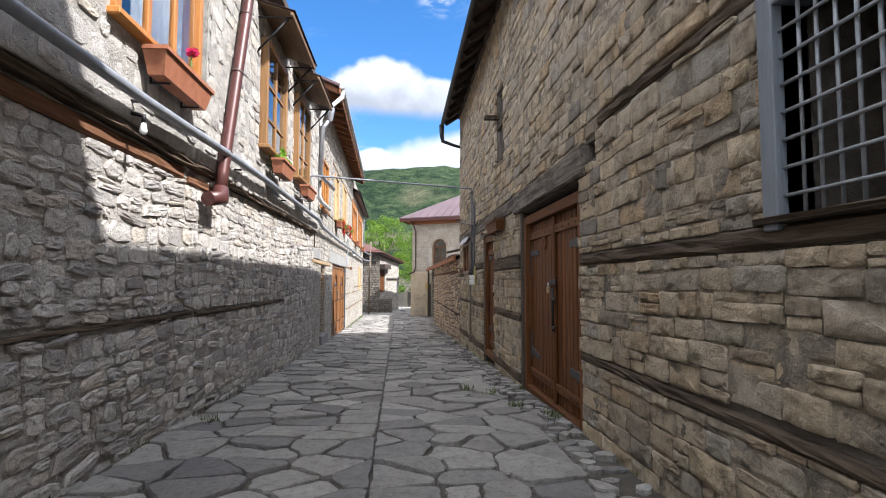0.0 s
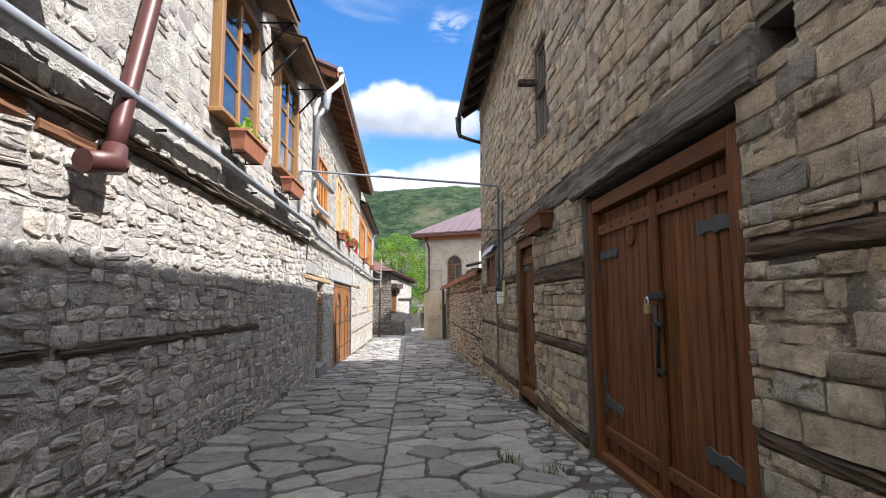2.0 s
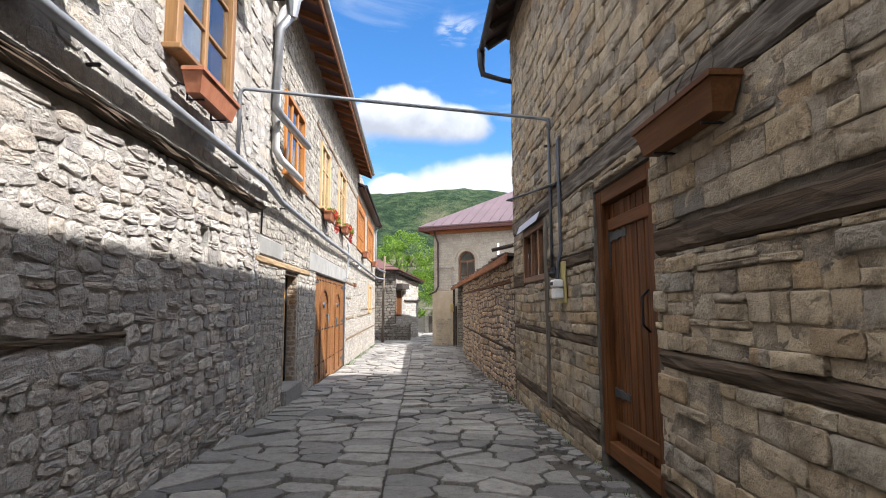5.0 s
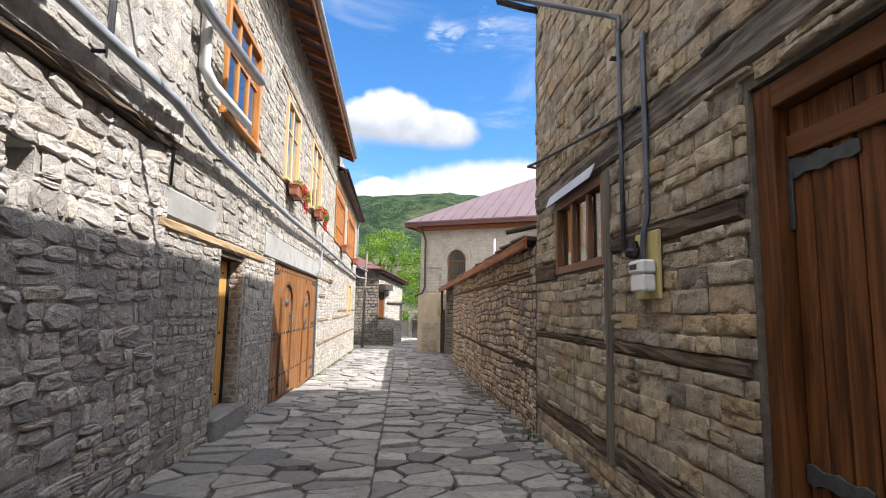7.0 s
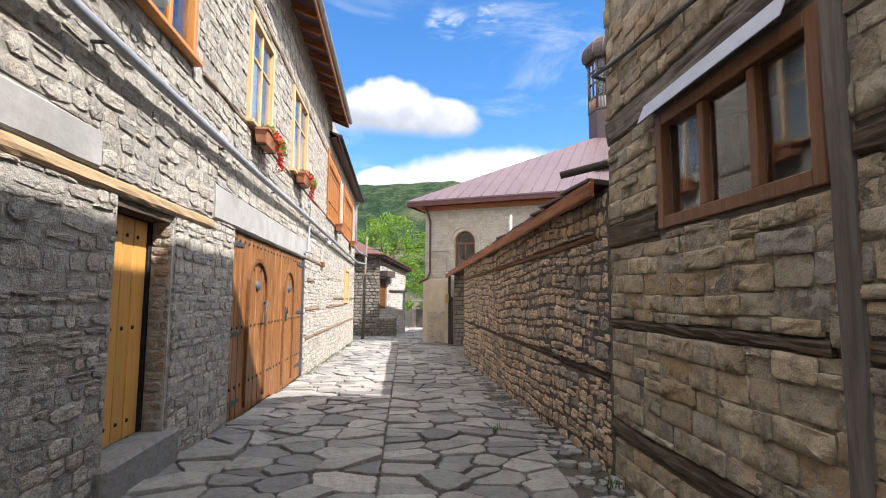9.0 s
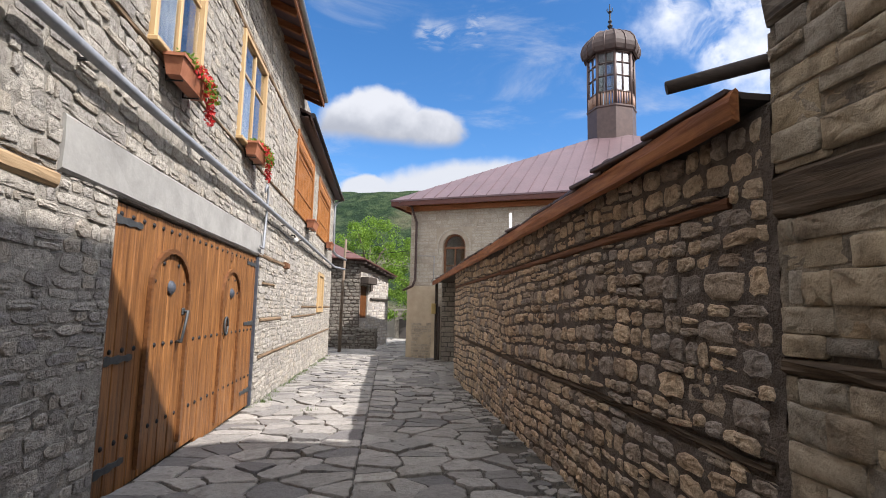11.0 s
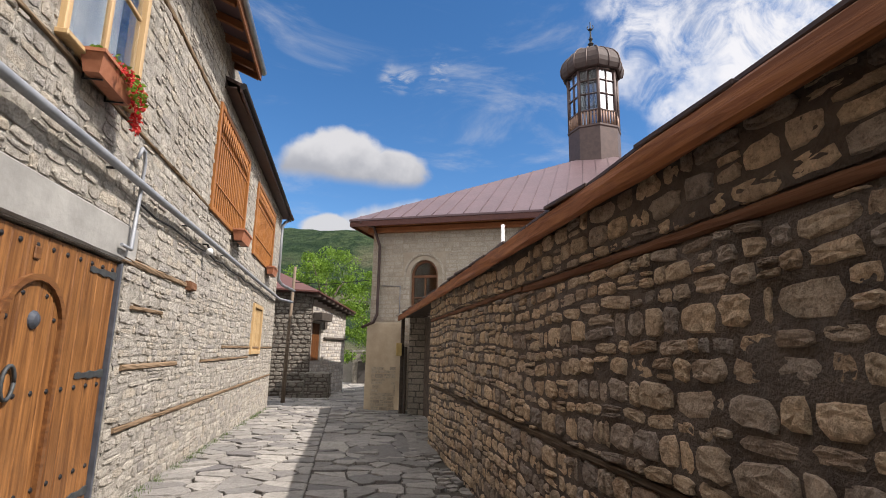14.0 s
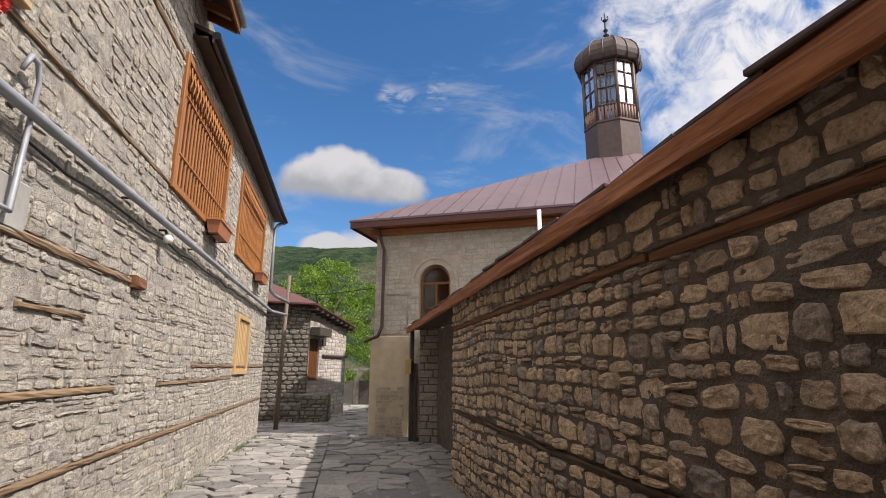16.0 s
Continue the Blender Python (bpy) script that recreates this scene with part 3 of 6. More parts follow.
def build_right_house():
    holes = [mirrored(h) for h in R_OPEN.values()]
    wall = structure("wall_right_house", wall_bm(-13.9, 4.0, -1.5, 5.85, holes, 0.5), M_JOINT, RIGHT, "old house wall of tan squared stone with timber lacing", "wall")
    for k, (y0, y1, z0, z1) in enumerate(R_BEAMS):
        part("timber_beam", rough_beam(-y1, -y0, -0.03 if k != 2 else -0.06, 0.1, z0, z1, k + 5, 0.009, 0.13), M_LINTEL if k in (2, 3) else M_BEAM, wall, "grey weathered hewn timber")
    skip = [grow(h, 0.02) for h in holes] + [grow(mirrored(b), 0.005) for b in R_BEAMS]
    places = lay_courses(-13.9, 4.0, -0.45, 5.85, (0.095, 0.2), (0.13, 0.4), skip, 3, 0.005, 0.028, 0.05, 0.24)
    clad_later(wall, places, "block", M_BLOCK, (0.012, 0.04), (-8.8, -3.2, 0.3, 2.4), 4, tilt=1.8)
    mortar_skin(wall, -13.9, 4.0, -0.5, 5.84, skip, M_JOINTSKIN, 0.002, 0.027, 11, 0.03)
    # the parts that close the house
    structure("wall_right_house_end", box(1.6, 9.0, 13.4, 13.895, -1.5, 5.6), M_JOINT, None, "plain stone end wall of the old house", "wall")
    structure("wall_right_house_back", box(8.5, 9.0, -4, 13.395, -1.5, 5.6), M_JOINT, None, "plain stone back wall of the old house", "wall")
    structure("wall_right_house_start", box(1.6, 9.0, -4.5, -4.01, -1.5, 5.79), M_JOINT, None, "plain stone cross wall of the old house", "wall")
    # added floor, near-black, blocks light that would leak into the rooms below
    structure("floor_right_house", box(2.1, 8.48, -3.9, 13.3, 2.55, 2.7), M_DARK, None, "added near-black floor that keeps light out of the rooms", "floor")
    # roof
    roof = thing("roof_right_house", None, "brown sheet roof on dark old rafters", "roof", kind="structure")
    bm = bmesh.new()
    for a, b in (((1.09, 5.57), (5.2, 8.4)), ((5.2, 8.4), (9.4, 5.6))):
        vs = [bm.verts.new((x, y, z + dz)) for dz in (0.0, 0.05) for (x, z) in (a, b) for y in (0.87, 13.97)]
        for f in ((0, 1, 3, 2), (4, 6, 7, 5), (0, 4, 5, 1), (2, 3, 7, 6), (0, 2, 6, 4), (1, 5, 7, 3)):
            bm.faces.new([vs[i] for i in f])
    part("roof_sheet", bm, M_BROWNMETAL, roof)
    for i in range(20):
        y = 13.86 - i * 0.62
        part("rafter", box(0, 0.75, -0.045, 0.045, -0.1, 0.0, 0.006, None, pose(1.12, y, 5.58, 0, -34.5, 0)), M_DARKWOOD, roof)
    part("wall_plate", box(1.5, 1.565, 1.4, 13.92, 5.7, 5.84, 0.01), M_DARKWOOD, roof)
    part("gutter", tube([(1.06, y, 5.53) for y in (1.4, 7.8, 14.0)], 0.05, 8), M_IRON, roof)
    part("downpipe", tube([(1.06, 13.96, 5.55), (1.06, 13.96, 5.26), (1.09, 13.96, 5.1), (1.4, 13.86, 4.96), (1.56, 13.8, 4.9)], [0.075, 0.06, 0.045, 0.04, 0.04], 8), M_IRON, roof)
    bm = bmesh.new()
    ends = [[bm.verts.new((x, y, z)) for x, z in ((1.65, 5.62), (8.95, 5.62), (5.2, 8.28))] for y in (13.45, 13.89)]
    bm.faces.new(ends[0])
    bm.faces.new(ends[1][::-1])
    for i in range(3):
        j = (i + 1) % 3
        bm.faces.new((ends[0][i], ends[1][i], ends[1][j], ends[0][j]))
    structure("wall_right_gable", bm, M_JOINT, None, "plain stone gable of the old house", "wall")
    structure("wall_right_tall", box(1.62, 9.0, -16, 0.85, 5.8, 7.6), M_JOINT, None, "taller stone wall behind", "wall")


build_right_house()

# ---- left-hand houses ----
A_OPEN = {"one": (3.65, 5.2, 3.15, 4.62), "two": (7.1, 8.36, 3.13, 4.62), "three": (9.27, 10.47, 3.15, 4.66)}
B_OPEN = {"window_b1": (13.25, 14.7, 3.25, 4.6), "window_b2": (16.5, 17.7, 3.32, 4.8), "window_b3": (19.25, 20.72, 3.36, 4.95), "left_door": (13.6, 14.55, -0.2, 1.72), "gate": (16.25, 21.06, -0.9, 1.84),
          "lattice_1": (24.05, 27.0, 3.22, 5.15), "lattice_2": (28.3, 31.8, 3.25, 5.1), "small": (29.2, 30.7, 0.82, 2.12)}


HOLE = (10.26, 10.48, 1.74, 1.90)


def build_left_houses():
    ho = list(A_OPEN.values())
    low = structure("wall_left_lower", wall_bm(-4, 12, -1.5, 2.42, [HOLE], 0.55), M_MORTAR, LEFT, "lower wall of grey-white rubble stone", "wall")
    up = structure("wall_left_upper", wall_bm(-4, 12, 2.42, 5.35, ho, 0.55), M_MORTAR, LEFT @ pose(0, -0.09, 0), "upper wall of pale rubble stone with windows", "wall")
    beams = [(-4, 4.9, 2.22, 2.33), (5.0, 5.9, 2.2, 2.28), (5.3, 9.1, 0.94, 0.98), (1.0, 5.2, 0.965, 1.0)]
    for k, b in enumerate(beams):
        part("timber_beam", rough_beam(b[0], b[1], -0.034, 0.1, b[2], b[3], k + 40, 0.006, 0.15), M_BEAM if k > 1 else M_OLDRED, low, "old timber lacing")
    part("timber_ledge", rough_beam(-4, 12, -0.085, 0.2, 2.355, 2.415, 44, 0.02), M_BEAM, low, "dark rotten timber ledge")
    places = lay_courses(-4, 12, -0.4, 2.35, (0.075, 0.16), (0.12, 0.36), [grow(b, 0.004) for b in beams] + [HOLE], 8, 0.001, 0.05, 0.03, 0.3)
    clad_later(low, places, "rubble", M_RUBBLE, (0.016, 0.038), (5.0, 9.0, 0.2, 1.9), 9, tilt=9)
    mortar_skin(low, -4, 12, -0.45, 2.34, beams + [HOLE], M_MORTARLOW, 0.0, 0.026, 3, 0.026)
    places = lay_courses(-4, 12, 2.42, 5.35, (0.08, 0.2), (0.12, 0.34), [grow(h, 0.02) for h in ho], 10, 0.012, 0.03, 0.03, 0.15)
    clad_later(up, places, "rubble", M_RUBBLE, (0.006, 0.024), (5.0, 10.0, 2.5, 4.2), 11, tilt=5)
    mortar_skin(up, -4, 12, 2.43, 5.34, [grow(h, 0.03) for h in ho], M_MORTARUP, 0.002, 0.014, 5, 0.036)
    hb = list(B_OPEN.values())
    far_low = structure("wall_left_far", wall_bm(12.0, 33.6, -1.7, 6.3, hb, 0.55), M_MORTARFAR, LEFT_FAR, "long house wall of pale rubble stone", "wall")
    beams = [(11.95, 15.45, 1.73, 1.83), (21.3, 23.2, 0.73, 0.79), (21.3, 33.5, 0.1, 0.15), (26, 33.5, 0.97, 1.02), (20.97, 23.24, 1.84, 1.9), (21.35, 22.35, 1.38, 1.42), (24.5, 29.0, 0.74, 0.78), (15.0, 24.04, 3.235, 3.265), (16.0, 24.0, 4.98, 5.05)]
    for k, b in enumerate(beams):
        part("timber_beam", rough_beam(b[0], b[1], -0.03, 0.1, b[2], b[3], k + 60, 0.006, 0.15), M_PALEBEAM if k == 0 else M_TANBEAM, far_low, "timber lacing beam")
    band = (15.46, 21.25, 1.85, 2.23)
    part("cement_band", rough_beam(band[0], band[1], -0.03, 0.1, band[2], band[3], 70, 0.004), M_CEMENT, far_low, "smooth grey cement lintel band")
    band2 = (12.0, 13.3, 1.84, 2.1)
    part("cement_band", rough_beam(band2[0], band2[1], -0.03, 0.1, band2[2], band2[3], 71, 0.006), M_CEMENT, far_low, "smooth grey cement patch")
    skip = [grow(h, 0.02) for h in hb] + [grow(b, 0.004) for b in beams] + [band, band2]
    places = lay_courses(12.0, 33.6, -1.0, 6.3, (0.06, 0.15), (0.09, 0.36), skip, 12, 0.011, 0.04, 0.035, 0.25, top=lambda u: 6.3 if u < 24.8 else 5.55)
    clad_later(far_low, places, "slate", M_CREAM, (0.006, 0.025), (12.0, 16.6, -0.2, 2.2), 13, tilt=4)
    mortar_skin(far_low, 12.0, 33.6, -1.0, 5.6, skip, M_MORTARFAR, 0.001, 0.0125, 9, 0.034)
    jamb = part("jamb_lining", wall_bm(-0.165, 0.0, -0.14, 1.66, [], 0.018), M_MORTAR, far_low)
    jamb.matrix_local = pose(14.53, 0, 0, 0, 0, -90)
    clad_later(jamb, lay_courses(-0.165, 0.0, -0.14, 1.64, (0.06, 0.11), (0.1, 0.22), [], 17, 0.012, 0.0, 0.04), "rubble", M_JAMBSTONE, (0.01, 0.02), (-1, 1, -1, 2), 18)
    structure("wall_left_end", box(-9.0, -2.6, 32.03, 32.58, -1.6, 5.2), M_MORTAR, None, "plain stone end wall of the long house", "wall")
    structure("wall_left_back", box(-9.5, -9.0, -4, 32.58, -1.6, 5.2), M_MORTAR, None, "plain back wall of the houses", "wall")
    structure("floor_left_house", box(-8.95, -2.99, -3.9, 31.9, 2.4, 2.55), M_DARK, None, "dark floor inside the houses", "floor")

    structure("ceiling_left_house", box(-8.95, -2.99, -3.9, 31.9, 5.2, 5.3), M_DARK, None, "plain ceiling inside the houses", "ceiling")

    def roof(name, edge_a, edge_b, z, run, rise, mat, under, label, fascia=0.1):
        top = thing(name, None, label, "roof", kind="structure")
        (xa, ya), (xb, yb) = edge_a, edge_b
        bm = bmesh.new()
        vs = [bm.verts.new(c) for dz in (0, 0.06) for c in ((xa, ya, z + dz), (xb, yb, z + dz), (xb - run, yb, z + rise + dz), (xa - run, ya, z + rise + dz))]
        for f in ((0, 3, 2, 1), (4, 5, 6, 7), (0, 1, 5, 4), (1, 2, 6, 5), (2, 3, 7, 6), (3, 0, 4, 7)):
            bm.faces.new([vs[i] for i in f])
        part("roof_sheet", bm, mat, top)
        bm = bmesh.new()
        vs = [bm.verts.new(c) for dz in (-fascia, 0.03) for c in ((xa + 0.012, ya, z + dz), (xb + 0.012, yb, z + dz), (xb - 0.02, yb, z + dz), (xa - 0.02, ya, z + dz))]
        for f in ((0, 3, 2, 1), (4, 5, 6, 7), (0, 1, 5, 4), (1, 2, 6, 5), (2, 3, 7, 6), (3, 0, 4, 7)):
            bm.faces.new([vs[i] for i in f])
        part("fascia_board", bm, under, top)
        return top

    ra = roof("roof_left_near", (-1.72, -4), (-1.72, 12.2), 5.33, 4.0, 1.9, M_BROWNMETAL, M_DARKWOOD, "old brown sheet roof with dark soffit", 0.08)
    part("soffit", box(-2.0, -1.75, -4, 12.15, 5.27, 5.30), M_DARKWOOD, ra)
    slope = 0.42
    rb = roof("roof_left_middle", (-1.50, 12.3), (-1.80, 24.15), 5.92, 4.0, 4.0 * slope, M_ROOF, M_SOFFIT, "sheet metal roof with red-brown boarded eaves", 0.16)
    for i in range(20):
        y = 12.5 + i * 0.6
        x = -1.53 - (y - 12.3) * 0.0255
        part("rafter", box(-0.75, 0, -0.04, 0.04, -0.12, -0.005, 0.006, None, pose(x, y, 5.92, 0, math.degrees(math.atan(slope)), 0)), M_SOFFIT, rb)
    part("end_board", box(-1.0, 0.02, -0.02, 0.02, -0.16, 0.05, 0.004, None, pose(-1.80, 24.15, 5.92, 0, math.degrees(math.atan(slope)), 0)), M_SOFFIT, rb)
    rc = roof("roof_left_far", (-1.98, 23.6), (-2.18, 33.0), 5.33, 4.0, 1.7, M_BROWNMETAL, M_BROWNMETAL, "dark sheet metal roof over the lattice windows", 0.1)
    part("soffit", box(-2.6, -2.06, 23.6, 32.9, 5.29, 5.32, 0), M_BROWNMETAL, rc)


build_left_houses()

# ---- yard wall ----


def build_yard_wall():
    wall = structure("wall_yard", wall_bm(-24.9, -13.9, -1.6, 1.94, [], 0.45), M_MUD, RIGHT, "yard wall of rounded field stones in dark mud mortar", "wall")
    beams = [(14.2, 19.4, 1.525, 1.575), (19.45, 24.9, 1.54, 1.585), (14.0, 24.8, 0.36, 0.395)]
    for k, b in enumerate(beams):
        part("timber_beam", rough_beam(-b[1], -b[0], -0.026, 0.1, b[2], b[3], k + 90, 0.007, 0.16), M_OLDRED if k < 2 else M_BEAM, wall, "old timber lacing beam")
    places = lay_courses(-24.9, -13.95, -0.8, 1.93, (0.08, 0.16), (0.09, 0.29), [grow(mirrored(b), 0.006) for b in beams], 15, 0.014, 0.05, 0.045, 0.22)
    clad_later(wall, places, "cobble", M_COBBLE, (0.02, 0.046), (-20.5, -15.2, -0.1, 1.66), 16, tilt=6)
    mortar_skin(wall, -24.9, -13.9, -0.9, 1.92, [mirrored(b) for b in beams], M_MUD, 0.004, 0.032, 7)
    structure("wall_yard_end", box(1.6, 2.6, 24.45, 24.895, -1.6, 1.93), M_MUD, None, "end of the yard wall", "wall")
    # unseen wall, added to block the sun through the gap beyond the yard wall
    structure("wall_yard_recess", box(2.15, 2.5, 24.9, 30.15, -1.6, 1.93), M_MUD, None, "unseen plain wall added behind the coping to shade the lane", "wall")
    cope = thing("yard_wall_coping", None, "orange-brown timber fascia and stone slabs capping the yard wall", "coping", kind="structure")
    part("fascia_board", rough_beam(-30.6, -13.95, -0.165, -0.125, 1.85, 2.0, 95, 0.009, 0.4), M_FASCIA, cope)
    part("eave_board", rough_beam(-30.6, -13.95, -0.118, 0.5, 1.955, 1.985, 96, 0.003), M_DARKWOOD, cope)
    part("end_flashing", box(-30.6, -29.7, -0.18, -0.02, 2.003, 2.03, 0.004), M_WHITE, cope, "strip of white sheet metal")
    for o in cope.children:
        o.matrix_parent_inverse = RIGHT
    rng = random.Random(5)
    y = 14.0
    while y < 30.4:
        l = rng.uniform(0.5, 0.75)
        part("slab", box(0, 0.78, 0, l * 1.12, 0.0, 0.03, 0.006, None, pose(1.41, y, 1.993, rng.uniform(0.6, 2.2), 4, rng.uniform(-4, 4))), M_BROWNMETAL, cope)
        y += l


build_yard_wall()

# ---- mosque ----


def arch_points(u0, u1, z_spring, z_top, n=12):
    """Points along a round arch from left to right."""
    c, r = (u0 + u1) / 2, (u1 - u0) / 2
    return [(c - r * math.cos(math.pi * i / n), z_spring + (z_top - z_spring) * math.sin(math.pi * i / n)) for i in range(n + 1)]


def arch_band(u0, u1, z0, z_spring, z_top, w, y0, y1):
    """A band of width w that follows two legs and an arch."""
    outer = [(u0, z0)] + arch_points(u0, u1, z_spring, z_top) + [(u1, z0)]
    inner = [(u0 + w, z0)] + arch_points(u0 + w, u1 - w, z_spring, z_top - w) + [(u1 - w, z0)]
    bm = bmesh.new()
    rows = [[bm.verts.new((u, y, z)) for u, z in line] for line in (outer, inner) for y in (y0, y1)]
    for i in range(len(outer) - 1):
        for a, b in ((0, 2), (2, 3), (3, 1), (1, 0)):
            bm.faces.new((rows[a][i], rows[a][i + 1], rows[b][i + 1], rows[b][i]))
    return bm


def build_mosque():
    top = thing("mosque", MOSQUE, "pale stone mosque with a mauve sheet metal roof and lantern tower", "mosque")
    W, D, H = 14.6, 15.2, 4.95
    hole = (1.33, 2.23, 1.8, 3.84)
    wall = part("wall", wall_bm(0, W, -1.8, H, [hole], 0.6), M_MOSQUEWALL, top)
    # round the head of the opening
    bm = bmesh.new()
    arc = arch_points(hole[0], hole[1], 3.36, 3.84)
    half = len(arc) // 2
    for pts, corner in ((arc[:half + 1], (hole[0], 3.86)), (arc[half:], (hole[1], 3.86))):
        vs = [[bm.verts.new((u, y, z)) for u, z in pts + [corner]] for y in (-0.001, 0.59)]
        bm.faces.new(vs[0])
        bm.faces.new(vs[1][::-1])
        for k in range(len(pts) + 1):
            j = (k + 1) % (len(pts) + 1)
            bm.faces.new((vs[0][k], vs[1][k], vs[1][j], vs[0][j]))
    part("arch_head", bm, M_MOSQUEWALL, wall)
    part("arch_moulding", arch_band(1.1, 2.46, 2.9, 3.36, 4.06, 0.07, -0.035, 0.02), M_BRICK, wall, "raised stone arch moulding")
    places = lay_courses(0.0, 9.5, -1.1, H - 0.2, (0.11, 0.17), (0.2, 0.36), [grow(hole, 0.02), (1.08, 2.48, 3.3, 4.08), (0.0, 1.14, -1.2, 1.86)], 91, 0.016, 0.008, 0.05, 0.05)
    clad_later(wall, places, "block", M_BRICK, (0.004, 0.014), (0.0, 3.6, 2.0, 4.8), 92)
    part("wall", box(0.0, 0.6, 0.602, D, -1.8, H), M_MOSQUEWALL, top)
    part("wall", box(W - 0.6, W, 0.602, D, -1.8, H), M_MOSQUEWALL, top)
    part("wall", box(0.602, W - 0.602, D - 0.6, D, -1.8, H), M_MOSQUEWALL, top)
    win = part("window", arch_band(1.33, 2.23, 1.8, 3.36, 3.84, 0.08, 0.14, 0.22), M_REDWOOD, top, "red-brown arched window frame")
    part("mullion", box(1.75, 1.81, 0.15, 0.21, 1.8, 3.32, 0.006), M_REDWOOD, win)
    part("transom", box(1.41, 2.15, 0.15, 0.21, 3.28, 3.36, 0.006), M_REDWOOD, win)
    part("transom", box(1.41, 2.15, 0.16, 0.2, 2.62, 2.66, 0.004), M_REDWOOD, win)
    part("pane", box(1.4, 2.16, 0.175, 0.185, 1.8, 3.8), M_GLASS, win)
    foot = part("buttress", box(-0.06, 1.12, -0.1, 0.0, -1.8, 1.85, 0.03), M_PLASTER2, top, "rough cream plastered wall foot with bare stones")
    bare = [p for p in lay_courses(0.16, 0.98, -0.95, 0.5, (0.09, 0.15), (0.14, 0.32), [], 93, 0.014, 0.01, 0.05, 0.2) if noise.noise(Vector((p[0] * 2.4, 3.0, p[2] * 2.2))) > -0.02 - 0.2 * (p[2] < 0)]
    clad_later(foot, bare, "block", M_FOOTSTONE, (0.006, 0.014), (0, 2, -1.2, 1), 94, y0=-0.1)
    o, ez = 0.62, 5.12
    ax, ay, az = 7.2, 7.7, 9.8
    roof = thing("roof", None)
    roof.parent = top
    bm = bmesh.new()
    c = [bm.verts.new(p) for p in ((-o, -o, ez), (W + o, -o, ez), (W + o, D + o, ez), (-o, D + o, ez))]
    lowc = [bm.verts.new((v.co.x, v.co.y, ez - 0.06)) for v in c]
    t = bm.verts.new((ax, ay, az))
    for i in range(4):
        bm.faces.new((c[i], c[(i + 1) % 4], t))
        bm.faces.new((lowc[i], lowc[(i + 1) % 4], c[(i + 1) % 4], c[i]))
    bm.faces.new(lowc[::-1])
    part("roof_sheet", bm, M_ROOF, roof)
    for i in range(30):
        u = -o + 0.5 * i + 0.3
        if u < ax:
            f = (u + o) / (ax + o)
            end = (u, -o + (ay + o) * f, ez + (az - ez) * f)
        else:
            f = (W + o - u) / (W + o - ax)
            end = (u, -o + (ay + o) * f, ez + (az - ez) * f)
        if f > 0.05:
            part("seam", tube([(u, -o, ez + 0.012), (end[0], end[1], end[2] + 0.012)], 0.014, 4), M_ROOF, roof)
    for i in range(25):
        v = -o + 0.6 * i + 0.3
        f = (v + o) / (ay + o) if v < ay else (D + o - v) / (D + o - ay)
        part("seam", tube([(-o, v, ez + 0.012), (-o + (ax + o) * f, v, ez + (az - ez) * f + 0.012)], 0.014, 4), M_ROOF, roof)
    part("eave_board", box(-o + 0.02, W + o - 0.02, -o + 0.02, -o + 0.06, ez - 0.24, ez - 0.062, 0.005), M_EAVE, roof)
    part("eave_board", box(-o + 0.02, -o + 0.06, -o + 0.062, D, ez - 0.24, ez - 0.062, 0.005), M_EAVE, roof)
    part("soffit", box(-o + 0.065, W + o, -o + 0.065, -0.005, ez - 0.17, ez - 0.14), M_SOFFIT, roof)
    part("soffit", box(-o + 0.065, -0.005, 0, D, ez - 0.17, ez - 0.14), M_SOFFIT, roof)
    part("cornice", box(-0.16, W + 0.1, -0.16, -0.003, H - 0.2, H - 0.02, 0.02), M_SOFFIT, roof)
    bm = bmesh.new()
    arc = [(0.45 * math.cos(math.pi * i / 12), 0.45 * math.sin(math.pi * i / 12)) for i in range(13)]
    r0 = [bm.verts.new((7.4 + x, 1.15, 6.18 + z)) for x, z in arc]
    r1 = [bm.verts.new((7.4 + x, 2.6, 6.18 + z)) for x, z in arc]
    r2 = [bm.verts.new((7.4 + x * 0.86, 1.15, 6.18 + z * 0.86)) for x, z in arc]
    r3 = [bm.verts.new((7.4 + x * 0.86, 1.9, 6.18 + z * 0.86)) for x, z in arc]
    for i in range(12):
        for p, q in ((r0, r1), (r2, r0), (r3, r2)):
            bm.faces.new((p[i], p[i + 1], q[i + 1], q[i]))
    bm.faces.new(r3)
    part("dormer", bm, M_BROWNMETAL, roof, "small arched roof vent")
    part("downpipe", tube([(-0.25, -0.6, ez - 0.1), (0.1, -0.25, 4.92), (0.28, -0.12, 4.3), (0.28, -0.12, 2.1), (0.2, -0.2, 1.85), (-0.15, -0.3, 1.68)], 0.045, 8), M_BROWNMETAL, top, "dark brown downpipe")
    part("conduit", tube([(0.36, -0.03, 3.02), (1.0, -0.03, 3.0), (1.0, -0.03, 2.0)], 0.014, 5), M_GREYPAINT, top)
    # lantern tower of eight sides
    tower = thing("lantern_tower", pose(ax, ay, 0))
    tower.parent = top
    turn = radians(12)
    part("tower_base", lathe([(1.16, 9.0), (1.16, 10.72), (1.2, 10.76), (1.2, 10.84), (1.1, 10.86)], 8, None, (0, 0, 0), turn), M_BROWNMETAL, tower)
